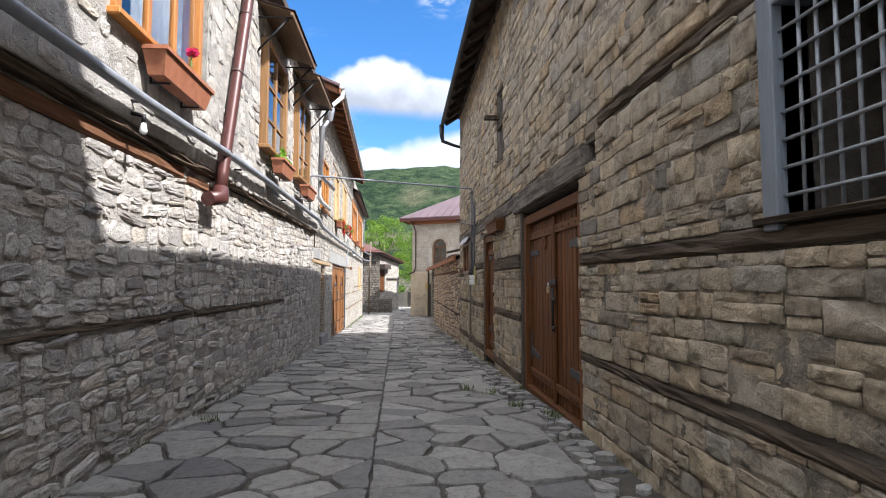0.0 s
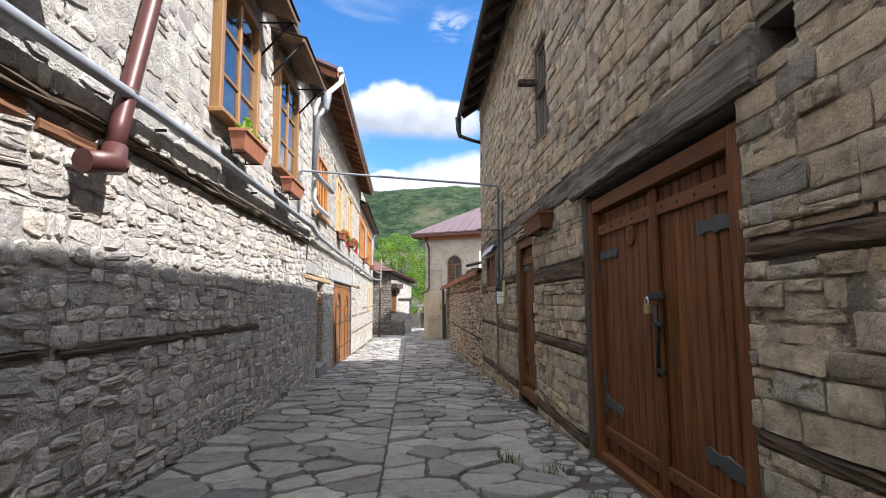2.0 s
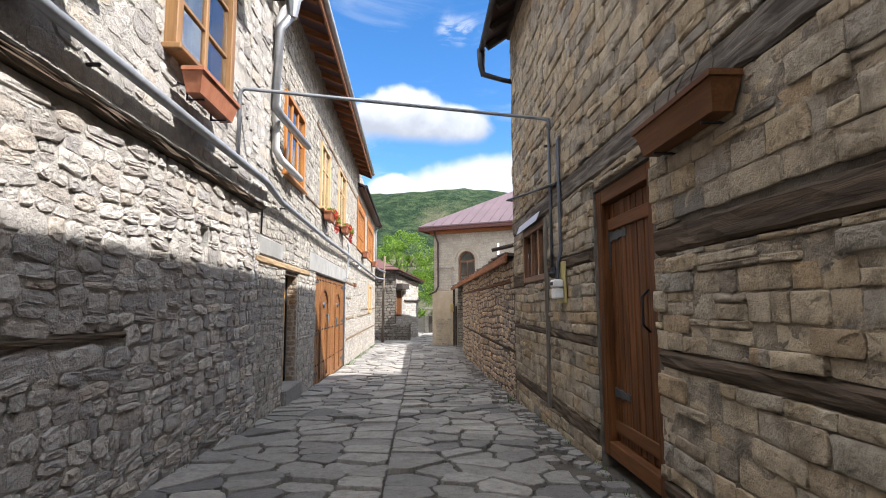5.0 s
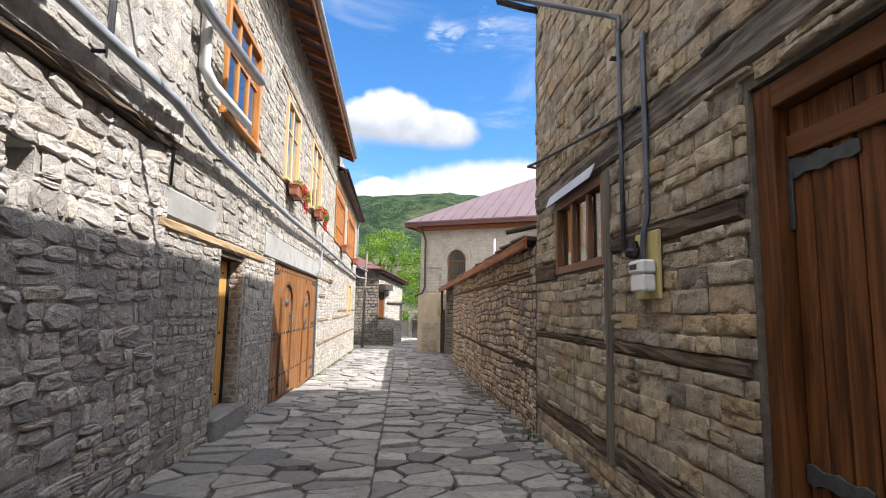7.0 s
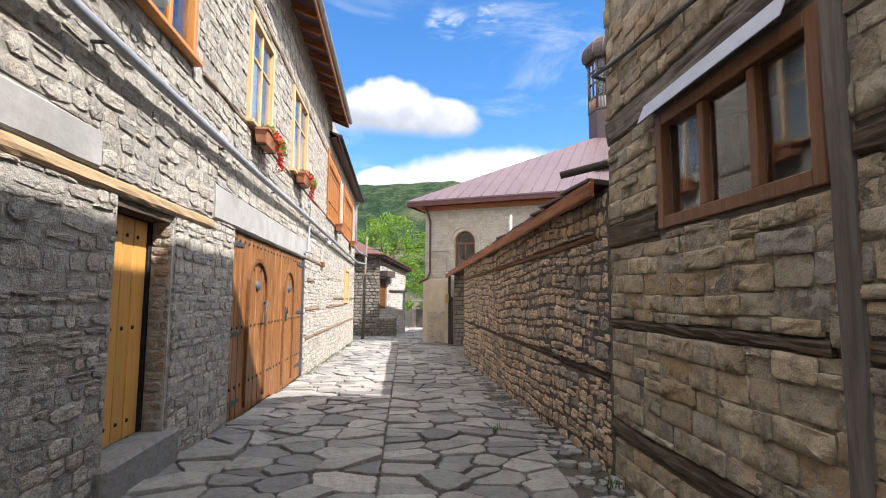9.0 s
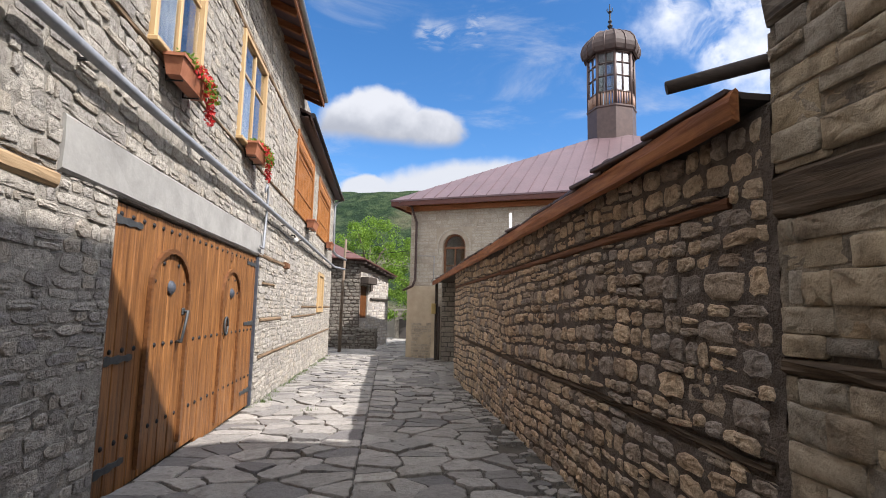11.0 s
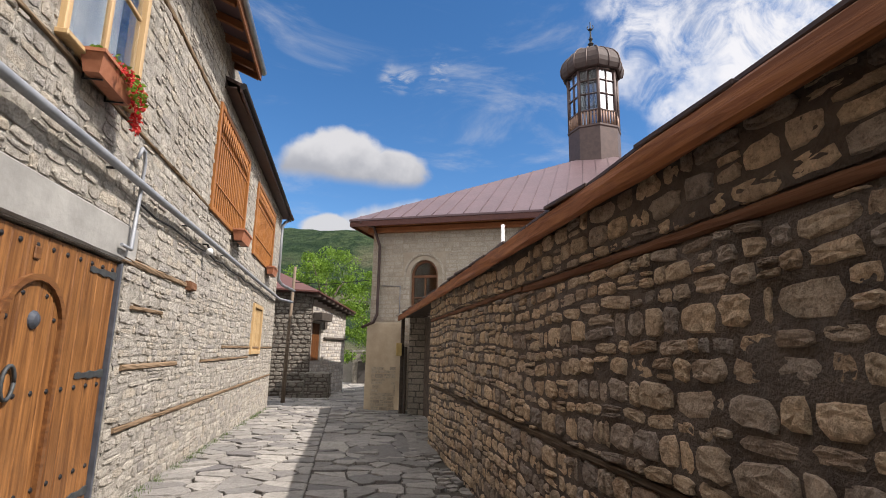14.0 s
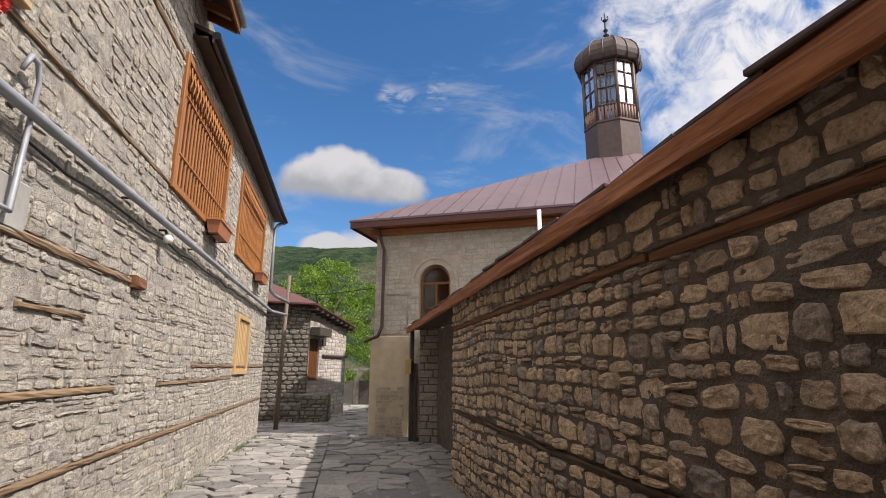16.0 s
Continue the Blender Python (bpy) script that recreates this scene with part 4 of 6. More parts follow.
    for i in range(8):
        a0, a1 = turn + math.pi / 4 * i, turn + math.pi / 4 * (i + 1)
        p0, p1 = Vector((1.1 * math.cos(a0), 1.1 * math.sin(a0), 0)), Vector((1.1 * math.cos(a1), 1.1 * math.sin(a1), 0))
        part("corner_post", tube([(p0.x, p0.y, 10.8), (p0.x, p0.y, 13.75)], 0.075, 6), M_BROWNMETAL, tower)
        for z, r in ((11.5, 0.06), (12.3, 0.04), (12.95, 0.04), (13.5, 0.07)):
            part("rail", tube([p0 + Vector((0, 0, z)), p1 + Vector((0, 0, z))], r, 5), M_BROWNMETAL, tower)
        q = (p0 + p1) / 2
        part("glazing_bar", tube([q + Vector((0, 0, 11.5)), q + Vector((0, 0, 13.5))], 0.04, 5), M_BROWNMETAL, tower)
        for k in range(6):
            q = p0.lerp(p1, (k + 0.5) / 6)
            part("baluster", tube([q + Vector((0, 0, 10.86)), q + Vector((0, 0, 11.5))], 0.05, 5), M_LATH, tower)
        bm = bmesh.new()
        k = 0.985
        bm.faces.new([bm.verts.new(v) for v in (p0 * k + Vector((0, 0, 11.5)), p1 * k + Vector((0, 0, 11.5)), p1 * k + Vector((0, 0, 13.6)), p0 * k + Vector((0, 0, 13.6)))])
        part("pane", bm, M_DUSTYGLASS, tower)
    part("dome", lathe([(1.05, 13.62), (1.25, 13.5), (1.34, 13.55), (1.42, 13.75), (1.43, 13.95), (1.34, 14.25), (1.12, 14.54), (0.8, 14.76), (0.45, 14.88), (0.1, 14.95)], 8, None, (0, 0, 0), turn), M_DOME, tower, "ribbed dark brown sheet metal dome")
    for i in range(16):
        a = turn + math.pi / 8 * i
        g = 1.0 if i % 2 == 0 else 0.925
        part("rib", tube([(r * g * math.cos(a), r * g * math.sin(a), z) for r, z in ((1.35, 13.53), (1.43, 13.75), (1.44, 13.95), (1.35, 14.26), (1.13, 14.55), (0.81, 14.77), (0.46, 14.89), (0.1, 14.97))], 0.03, 5), M_BROWNMETAL, tower)
    part("finial", lathe([(0.06, 14.9), (0.16, 15.05), (0.06, 15.18), (0.14, 15.32), (0.05, 15.46), (0.11, 15.58), (0.04, 15.7), (0.04, 16.0), (0.11, 16.08), (0.03, 16.18), (0.02, 16.5)], 10), M_IRON, tower)
    part("finial_crescent", tube([(0.14 * math.sin(t), 0, 16.2 - 0.14 * math.cos(t)) for t in [radians(a) for a in range(-130, 131, 20)]], 0.022, 5), M_IRON, tower)


M_MOSQUEWALL = plain_mat("pale_lime_pointing", (0.44, 0.383, 0.3), (0.35, 0.302, 0.236), 4, 0.95, 0, 0.5, 0.01)
M_PLASTER2 = plain_mat("cream_rough_plaster", (0.52, 0.43, 0.31), (0.42, 0.34, 0.24), 2.5, 0.95, 0, 0.7, 0.02)
M_REDWOOD = wood_mat("red_brown_window_wood", (0.136, 0.057, 0.024), (0.192, 0.0855, 0.036), 2, 0.5, 0.15, (0.08, 0.038, 0.016))
M_EAVE = wood_mat("maroon_eave_boards", (0.075, 0.024, 0.018), (0.105, 0.036, 0.026), 0, 0.6, 0.2, (0.06, 0.025, 0.02))
M_FOOTSTONE = stone_mat("bare_grey_foot_stone", [(0.0, (0.40, 0.34, 0.26)), (0.5, (0.47, 0.41, 0.32)), (1.0, (0.31, 0.27, 0.22))], (0.2, 0.17, 0.13), 0.4)
M_LATH = wood_mat("brown_turned_wood", (0.22, 0.13, 0.09), (0.32, 0.2, 0.14), 2, 0.6, 0.2)
M_DOME = plain_mat("dome_sheet_metal", (0.04, 0.026, 0.022), (0.06, 0.038, 0.032), 6, 0.7, 0.0, 0.25, 0.01)
build_mosque()


# ---- doors and windows on the right ----


def planks(parent, u0, u1, z0, z1, y0, y1, n, mat, seed, name="plank"):
    rng = random.Random(seed)
    cuts = [u0]
    ws = [rng.uniform(0.8, 1.2) for _ in range(n)]
    for w in ws:
        cuts.append(cuts[-1] + (u1 - u0) * w / sum(ws))
    for a, b in zip(cuts, cuts[1:]):
        d = rng.uniform(-0.004, 0.004)
        part(name, box(a + 0.003, b - 0.003, y0 + d, y1, z0, z1, 0.009), mat, parent)


def frame_parts(parent, u0, u1, z0, z1, y0, y1, w, vert, horiz, sill=True, names=("jamb", "head", "sill")):
    part(names[0], box(u0, u0 + w, y0, y1, z0, z1, 0.006), vert, parent)
    part(names[0], box(u1 - w, u1, y0, y1, z0, z1, 0.006), vert, parent)
    part(names[1], box(u0 + w, u1 - w, y0 + 0.002, y1, z1 - w, z1, 0.006), horiz, parent)
    if sill:
        part(names[2], box(u0 + w, u1 - w, y0 + 0.002, y1, z0, z0 + w, 0.006), horiz, parent)


def studs(parent, spots, y, r, mat=None, name="stud"):
    me = None
    for u, z in spots:
        if me is None:
            bm = lathe([(r, 0.0), (r * 0.8, r * 0.45), (r * 0.3, r * 0.7)], 8)
            ob = part(name, bm, mat or M_IRON, parent)
            me = ob.data
        else:
            ob = new(name, me)
            ob.parent = parent
        ob.location, ob.rotation_euler = (u, y, z), (radians(90), 0, 0)


def strap(parent, u0, u1, z, y, h=0.07, drop=0.0):
    """A forged hinge strap with a scalloped edge."""
    bm = bmesh.new()
    n = 8
    rows = []
    for i in range(n + 1):
        f = i / n
        k = h / 2 * (1.0 - 0.35 * f + 0.22 * math.sin(f * 16))
        u, zz = u0 + (u1 - u0) * f, z - drop * f
        rows.append([bm.verts.new((u, yy, zz + s)) for yy, s in ((y, -k), (y, k), (y - 0.008, k * 0.9), (y - 0.008, -k * 0.9))])
    for a, b in zip(rows, rows[1:]):
        for j in range(4):
            bm.faces.new((a[j], a[(j + 1) % 4], b[(j + 1) % 4], b[j]))
    bm.faces.new(rows[0])
    bm.faces.new(rows[-1][::-1])
    part("hinge", bm, M_STRAP, parent, "black forged strap hinge")


def text_mesh(words, size, depth):
    cu = bpy.data.curves.new("writing", "FONT")
    cu.body, cu.size, cu.extrude, cu.align_x, cu.align_y = words, size, depth, "CENTER", "CENTER"
    ob = bpy.data.objects.new("writing", cu)
    me = bpy.data.meshes.new_from_object(ob)
    bpy.data.objects.remove(ob)
    return me


M_STRAP = plain_mat("dull_grey_iron", (0.05, 0.055, 0.06), (0.085, 0.09, 0.09), 20, 0.6, 0.4, 0.3, 0.003)
M_BRASS = plain_mat("dull_brass", (0.45, 0.36, 0.18), (0.36, 0.28, 0.14), 20, 0.35, 0.9, 0.2, 0.002)


def build_door_1():
    d = thing("door_1", RIGHT, "closed double door of brown planks with padlock and number plate", "door", kind="structure")
    u0, u1, z0, z1 = -6.7, -4.5, -0.12, 2.12
    frame_parts(d, u0, u1, z0, z1, 0.02, 0.16, 0.11, M_DOOR, M_DOORY)
    # added dark strip beside the frame, stands for shade in the reveal
    part("side_post", rough_beam(-2.31, 0.0, 0.0, 0.25, -0.045, 0.03, 61, 0.005), M_DARKWOOD, d, "dark strip standing for the shaded door reveal").matrix_local = pose(-6.735, 0, -0.12, 0, 90, 0)
    mid = -5.52
    for k, (a, b) in enumerate(((u0 + 0.115, mid - 0.004), (mid + 0.004, u1 - 0.115))):
        leaf = part("door_leaf", box(a, b, 0.13, 0.15, z0 + 0.115, z1 - 0.115), M_DOOR, d)
        planks(leaf, a, b, z0 + 0.115, z1 - 0.115, 0.09, 0.128, 8, M_DOOR, 31 + k)
        part("rail", box(a + 0.01, b - 0.01, 0.066, 0.088, z1 - 0.31, z1 - 0.22, 0.006), M_DOORY, leaf)
        part("rail", box(a + 0.01, b - 0.01, 0.066, 0.088, z0 + 0.24, z0 + 0.33, 0.006), M_DOORY, leaf)
        studs(leaf, [(a + 0.12 + i * 0.2, z) for i in range(5) for z in (z1 - 0.265, z0 + 0.285)], 0.066, 0.011)
    part("cover_strip", box(mid - 0.045, mid + 0.045, 0.055, 0.088, z0 + 0.12, z1 - 0.12, 0.008), M_DOOR, d)
    strap(d, -6.56, -6.2, 1.64, 0.086, 0.09)
    strap(d, -6.56, -6.2, 0.42, 0.086, 0.1, 0.04)
    strap(d, -4.62, -5.02, 1.66, 0.086, 0.1)
    strap(d, -4.62, -5.05, 0.38, 0.086, 0.11, -0.03)
    part("hinge_plate", box(-6.585, -6.555, 0.076, 0.088, 1.36, 1.68, 0.003), M_STRAP, d)
    part("hinge_plate", box(-6.585, -6.555, 0.076, 0.088, 0.3, 0.66, 0.003), M_STRAP, d)
    part("hasp", box(-5.6, -5.38, 0.04, 0.054, 1.255, 1.31, 0.004), M_IRON, d, "black iron hasp")
    part("bolt", tube([(-5.5, 0.045, 1.22), (-5.5, 0.045, 0.76)], 0.016, 8), M_IRON, d, "black iron bolt bar")
    for z in (1.1, 0.8):
        part("bolt_keeper", box(-5.56, -5.4, 0.03, 0.054, z - 0.015, z + 0.015, 0.004), M_IRON, d)
    lock = part("padlock", box(-5.60, -5.53, 0.005, 0.035, 1.16, 1.23, 0.008), M_BRASS, d, "small steel padlock")
    part("shackle", tube([(-5.565 + 0.025 * math.cos(t), 0.015, 1.225 + 0.05 * math.sin(t)) for t in [math.pi * i / 8 for i in range(9)]], 0.006, 6), M_ZINC, lock)
    plate = part("number_plate", lathe([(0.085, 0.0), (0.085, 0.012), (0.075, 0.018)], 8, None, (0, 0, 0), radians(22.5)), M_DOOR, d, "wooden plate with the number 2")
    plate.location, plate.rotation_euler = (-5.93, 0.088, 1.74), (radians(90), 0, 0)
    num = new("number", text_mesh("2", 0.11, 0.006))
    num.data.materials.append(M_DARKRED)
    num.parent = plate
    num.location = (0, 0, 0.02)


M_DARKRED = plain_mat("dark_red_number_paint", (0.16, 0.035, 0.02), (0.2, 0.05, 0.03), 20, 0.6)
build_door_1()


def build_door_2():
    d = thing("door_2", RIGHT, "closed single door of brown planks", "door", kind="structure")
    u0, u1, z0, z1 = -9.92, -8.75, -0.1, 2.13
    frame_parts(d, u0, u1, z0, z1, 0.02, 0.16, 0.12, M_DOOR, M_DOORY)
    leaf = part("door_leaf", box(u0 + 0.125, u1 - 0.125, 0.13, 0.15, z0 + 0.125, z1 - 0.125), M_DOOR, d)
    planks(leaf, u0 + 0.125, u1 - 0.125, z0 + 0.125, z1 - 0.125, 0.09, 0.128, 8, M_DOOR, 35)
    part("rail", box(u0 + 0.14, u1 - 0.14, 0.066, 0.088, z1 - 0.36, z1 - 0.26, 0.006), M_DOORY, leaf)
    part("rail", box(u0 + 0.14, u1 - 0.14, 0.066, 0.088, z0 + 0.2, z0 + 0.3, 0.006), M_DOORY, leaf)
    strap(d, u0 + 0.13, u0 + 0.45, 0.42, 0.086, 0.08)
    part("handle", tube([(-9.05, 0.08, 1.25), (-9.05, 0.03, 1.2), (-9.05, 0.03, 1.0), (-9.05, 0.08, 0.95)], 0.010, 6), M_IRON, d, "black iron pull handle")
    strap(d, u0 + 0.13, u0 + 0.5, 1.72, 0.086, 0.09)
    part("hinge_plate", box(u0 + 0.122, u0 + 0.15, 0.076, 0.088, 1.45, 1.8, 0.003), M_STRAP, d)


build_door_2()


def trough(name, m, length, label, mat, height=0.2, depth=0.2):
    """A planter with sloping sides and a rim; its back lies at y = 0 and its top at z = 0."""
    top = thing(name, m, label, "flower box", "flower boxes on the house fronts")
    bm = bmesh.new()
    l, h, d = length / 2, height, depth
    rings = []
    for x, y0, y1, z in ((l * 0.88, -d * 0.8, -0.02, -h), (l, -d, 0.0, -0.03), (l + 0.015, -d - 0.015, 0.0, -0.03), (l + 0.015, -d - 0.015, 0.0, 0.0), (l - 0.015, -d + 0.015, -0.015, 0.0), (l * 0.9, -d * 0.85, -0.03, -h * 0.3)):
        rings.append([bm.verts.new(p) for p in ((-x, y0, z), (x, y0, z), (x, y1, z), (-x, y1, z))])
    for a, b in zip(rings, rings[1:]):
        for j in range(4):
            bm.faces.new((a[j], a[(j + 1) % 4], b[(j + 1) % 4], b[j]))
    bm.faces.new(rings[0][::-1])
    part("box", bm, mat, top)
    bm = bmesh.new()
    bm.faces.new([bm.verts.new(p) for p in ((-l * 0.9, -d * 0.85, -h * 0.28), (l * 0.9, -d * 0.85, -h * 0.28), (l * 0.9, -0.03, -h * 0.28), (-l * 0.9, -0.03, -h * 0.28))])
    part("soil", bm, M_SOIL, top)
    for x in (-l * 0.6, l * 0.6):
        part("bracket", tube([(x, 0.16, -h * 0.2), (x, 0.02, -h * 0.5), (x, 0.02, -h - 0.015), (x, -d * 0.75, -h - 0.015)], 0.008, 5), M_IRON, top)
    return top


def leaves(spots, size, seed, bend=0.4):
    """Many small folded leaves. spots: centre, spread, count."""
    rng = random.Random(seed)
    vs, fs = [], []
    for (cx, cy, cz), (sx, sy, sz), count in spots:
        for _ in range(count):
            while True:
                p = Vector((rng.uniform(-1, 1), rng.uniform(-1, 1), rng.uniform(-1, 1)))
                if p.length < 1:
                    break
            at = Vector((cx + p.x * sx, cy + p.y * sy, cz + p.z * sz))
            d = Vector((rng.gauss(0, 1), rng.gauss(0, 1), rng.gauss(0, 1))).normalized()
            e = d.orthogonal().normalized()
            e.rotate(Matrix.Rotation(rng.uniform(0, 6.28), 3, d))
            s = size * rng.uniform(0.6, 1.3)
            n = d.cross(e) * s * bend
            b = len(vs)
            vs += [at - d * s, at + e * s * 0.5 + n * 0.3, at + d * s, at - e * s * 0.5 + n * 0.3]
            fs += [(b, b + 1, b + 2), (b, b + 2, b + 3)]
    return vs, fs


def leaf_mat(name, c1, c2, trans=0.3):
    mat = bpy.data.materials.new(name)
    mat.use_nodes = True
    w = Nodes(mat.node_tree)
    r = w.n("ShaderNodeNewGeometry").outputs["Random Per Island"]
    c = w.mix(r, (*c1, 1), (*c2, 1))
    a = w.n("ShaderNodeBsdfPrincipled", {"Base Color": c, "Roughness": 0.55, "Specular IOR Level": 0.3})
    t = w.n("ShaderNodeBsdfTranslucent", {"Color": c})
    m = w.n("ShaderNodeMixShader", {0: trans, 1: a.outputs[0], 2: t.outputs[0]})
    w.t.links.new(m.outputs[0], w.n("ShaderNodeOutputMaterial").inputs[0])
    return mat


M_LEAF = leaf_mat("fresh_green_leaves", (0.065, 0.13, 0.013), (0.21, 0.34, 0.04), 0.45)
M_HERB = leaf_mat("bright_green_herbs", (0.12, 0.24, 0.02), (0.26, 0.42, 0.05))
M_GRASS = leaf_mat("grass_blades", (0.05, 0.09, 0.02), (0.13, 0.18, 0.05))
M_REDFLOWER = leaf_mat("red_flowers", (0.50, 0.02, 0.025), (0.62, 0.06, 0.05))
M_PINKFLOWER = leaf_mat("pink_flower", (0.6, 0.02, 0.12), (0.7, 0.05, 0.2))


def foliage(name, parent, spots, size, seed, mat, label=""):
    vs, fs = leaves(spots, size, seed)
    ob = new(name, mesh_of(name, vs, fs, mat))
    ob.parent = parent
    return tagged(ob, label, kind="stuff")


def build_right_details():
    fb = trough("flower_box", RIGHT @ pose(-8.12, -0.03, 2.24), 0.88, "brown flower box with dry twigs beside the single door", M_DOORY, 0.18, 0.15)
    rng = random.Random(3)
    for k in range(5):
        x = -0.3 + k * 0.15
        part("dry_twig", tube([(x, -0.08, -0.06), (x + rng.uniform(-0.05, 0.05), -0.07, 0.1), (x + rng.uniform(-0.14, 0.14), -0.06, rng.uniform(0.16, 0.3))], [0.005, 0.004, 0.002], 4), M_BARK, fb)
    # barred window
    w = thing("window_1", RIGHT, "dark window with blue-grey frame and an iron bar grille", "window", kind="structure")
    frame_parts(w, -2.08, -0.93, 1.5, 2.53, -0.05, 0.12, 0.09, M_BLUEGREY, M_BLUEGREY, False, ("frame", "frame", "frame"))
    part("sill", rough_beam(-2.12, -0.88, -0.065, 0.15, 1.525, 1.56, 77, 0.006), M_BEAM, w)
    for i in range(10):
        u = -1.9 + i * 0.088
        part("bar", tube([(u, 0.0, 1.54), (u, 0.0, 2.46)], 0.008, 6), M_ZINCOLD, w)
    for i in range(7):
        z = 1.64 + i * 0.115
        part("bar", tube([(-2.0, -0.014, z), (-1.0, -0.014, z)], 0.008, 6), M_ZINCOLD, w)
    # added panel whose near-black colour stands for the room's darkness
    structure("room_barred_window", box(2.2, 2.3, 0.1, 3.2, 0.9, 2.54), M_DARK, None, "added near-black panel standing for the unlit barred room", "wall")
    # upper barred opening
    w = thing("window_2", RIGHT, "small upper opening with weathered grey wooden slats", "window", kind="structure")
    frame_parts(w, -8.45, -7.85, 3.2, 4.4, 0.02, 0.1, 0.07, M_BEAMV, M_BEAM, True, ("frame", "frame", "frame"))
    for i in range(4):
        u = -8.33 + i * 0.12
        part("slat", box(u, u + 0.035, 0.04, 0.07, 3.26, 4.34, 0.004), M_BEAMV, w)
    part("cross_piece", rough_beam(-8.5, -7.8, 0.0, 0.03, 3.78, 3.84, 3, 0.003), M_BEAM, w)
    part("bracket", rough_beam(-8.5, -8.4, -0.22, 0.02, 3.98, 4.04, 4, 0.003), M_BEAM, w, "short projecting timber")
    # long low window
    w = thing("window_3", RIGHT, "low three-light window in red-brown wood reflecting the houses", "window", kind="structure")
    u0, u1, z0, z1 = -13.06, -11.68, 1.46, 2.21
    frame_parts(w, u0, u1, z0, z1, -0.03, 0.12, 0.075, M_REDWOOD, M_REDWOOD, True, ("frame", "frame", "sill"))
    for u in (u0 + 0.46, u0 + 0.9):
        part("mullion", box(u, u + 0.06, -0.01, 0.07, z0 + 0.08, z1 - 0.08, 0.006), M_REDWOOD, w)
    for a, b in ((u0 + 0.08, u0 + 0.455), (u0 + 0.525, u0 + 0.895), (u0 + 0.965, u1 - 0.08)):
        part("pane", box(a, b, 0.03, 0.036, z0 + 0.08, z1 - 0.08), M_GLASS, w)
    bm = box(u0 - 0.08, u1 - 0.1, -0.003, 0.003, -0.065, 0.065, 0, None, pose(0, -0.085, 2.255, -22, 0, 0))
    part("flashing", bm, M_PALESHEET, w, "bent zinc flashing")
    # same kind of added near-black panel behind the low window
    structure("room_low_window", box(2.3, 2.4, 11.2, 13.3, 0.9, 2.5), M_DARK, None, "added near-black panel standing for the unlit low room", "wall")
    # gas meter
    g = thing("gas_meter", RIGHT, "white gas meter on a yellow board with grey pipes", "gas meter")
    part("board", box(-11.06, -10.74, -0.06, -0.035, 1.165, 1.6, 0.006), M_YELLOW, g, "pale yellow backing board")
    part("meter_body", box(-10.95, -10.765, -0.15, -0.062, 1.21, 1.32, 0.012), M_WHITE, g)
    part("meter_head", box(-10.96, -10.755, -0.158, -0.062, 1.324, 1.41, 0.014), M_WHITE, g)
    part("dial", box(-10.93, -10.83, -0.162, -0.158, 1.35, 1.385, 0.001), M_DARK, g)
    part("regulator", lathe([(0.02, 0.0), (0.055, 0.02), (0.06, 0.05), (0.04, 0.07), (0.025, 0.12)], 12, None, (-10.97, -0.11, 1.43)), M_IRON, g, "dark cast regulator")
    part("pipe_fitting", tube([(-11.26, -0.05, 1.49), (-11.12, -0.09, 1.46), (-10.98, -0.11, 1.48)], 0.02, 8), M_BRASS, g, "yellow brass elbow")
    part("pipe", tube([(-10.87, -0.1, 1.4), (-10.88, -0.08, 1.6), (-10.88, -0.05, 1.72), (-10.88, -0.05, 2.92), (-10.9, -0.03, 2.98)], 0.02, 12), M_PIPEGREY, g, "grey gas pipe")
    part("pipe", tube([(-11.27, -0.05, 1.46), (-11.27, -0.05, 3.2)], 0.017, 12), M_PIPEGREY, g, "grey gas pipe")
    p = thing("gas_pipe", None, "thin grey gas pipe crossing high over the lane", "pipe")
    part("pipe", tube([(1.52, 11.27, 3.2), (1.52, 11.27, 3.31), (1.4, 11.27, 3.33), (-1.86, 10.82, 3.46), (-1.9, 10.82, 3.42), (-1.9, 10.82, 2.66)], 0.02, 7), M_GREYPAINT, p)
    part("bracket", box(1.48, 1.6, 11.31, 11.35, 3.0, 3.02), M_IRON, p)
    c = thing("wall_conduit", RIGHT, "grey conduit running along the stone wall", "pipe")
    part("pipe", tube([(-11.0, -0.06, 2.48), (-12.0, -0.06, 2.62), (-13.75, -0.06, 2.88), (-13.98, -0.1, 2.9), (-14.05, 0.05, 2.9)], 0.016, 6), M_STRAP, c)
    b = thing("wall_board", RIGHT, "narrow grey vertical board fixed on the wall", "board")
    part("board", rough_beam(0, 2.25, -0.055, 0.02, -0.05, 0.05, 12, 0.004), M_BEAMV, b)
    b.matrix_world = RIGHT @ pose(-11.61, 0, -0.05, 0, -90, 0)
    d = thing("log_spout", None, "dark log spout sticking out over the yard wall", "spout")
    part("log", tube([(2.1, 13.92, 2.22), (1.6, 13.98, 2.15), (1.22, 14.14, 2.07)], [0.035, 0.035, 0.032], 9), M_DARKWOOD, d)


M_ZINCOLD = plain_mat("grey_painted_bar", (0.36, 0.37, 0.38), (0.26, 0.27, 0.28), 20, 0.6, 0.3, 0.3, 0.002)
M_POLE = wood_mat("brown_weathered_pole", (0.15, 0.115, 0.085), (0.25, 0.2, 0.15), 2, 0.85, 0.4, (0.09, 0.06, 0.04), 0.8, 0.2)
M_BEAMV = wood_mat("weathered_upright_board", (0.1, 0.085, 0.07), (0.19, 0.165, 0.138), 2, 0.85, 0.4, (0.09, 0.08, 0.07), 0.9, 0.2)
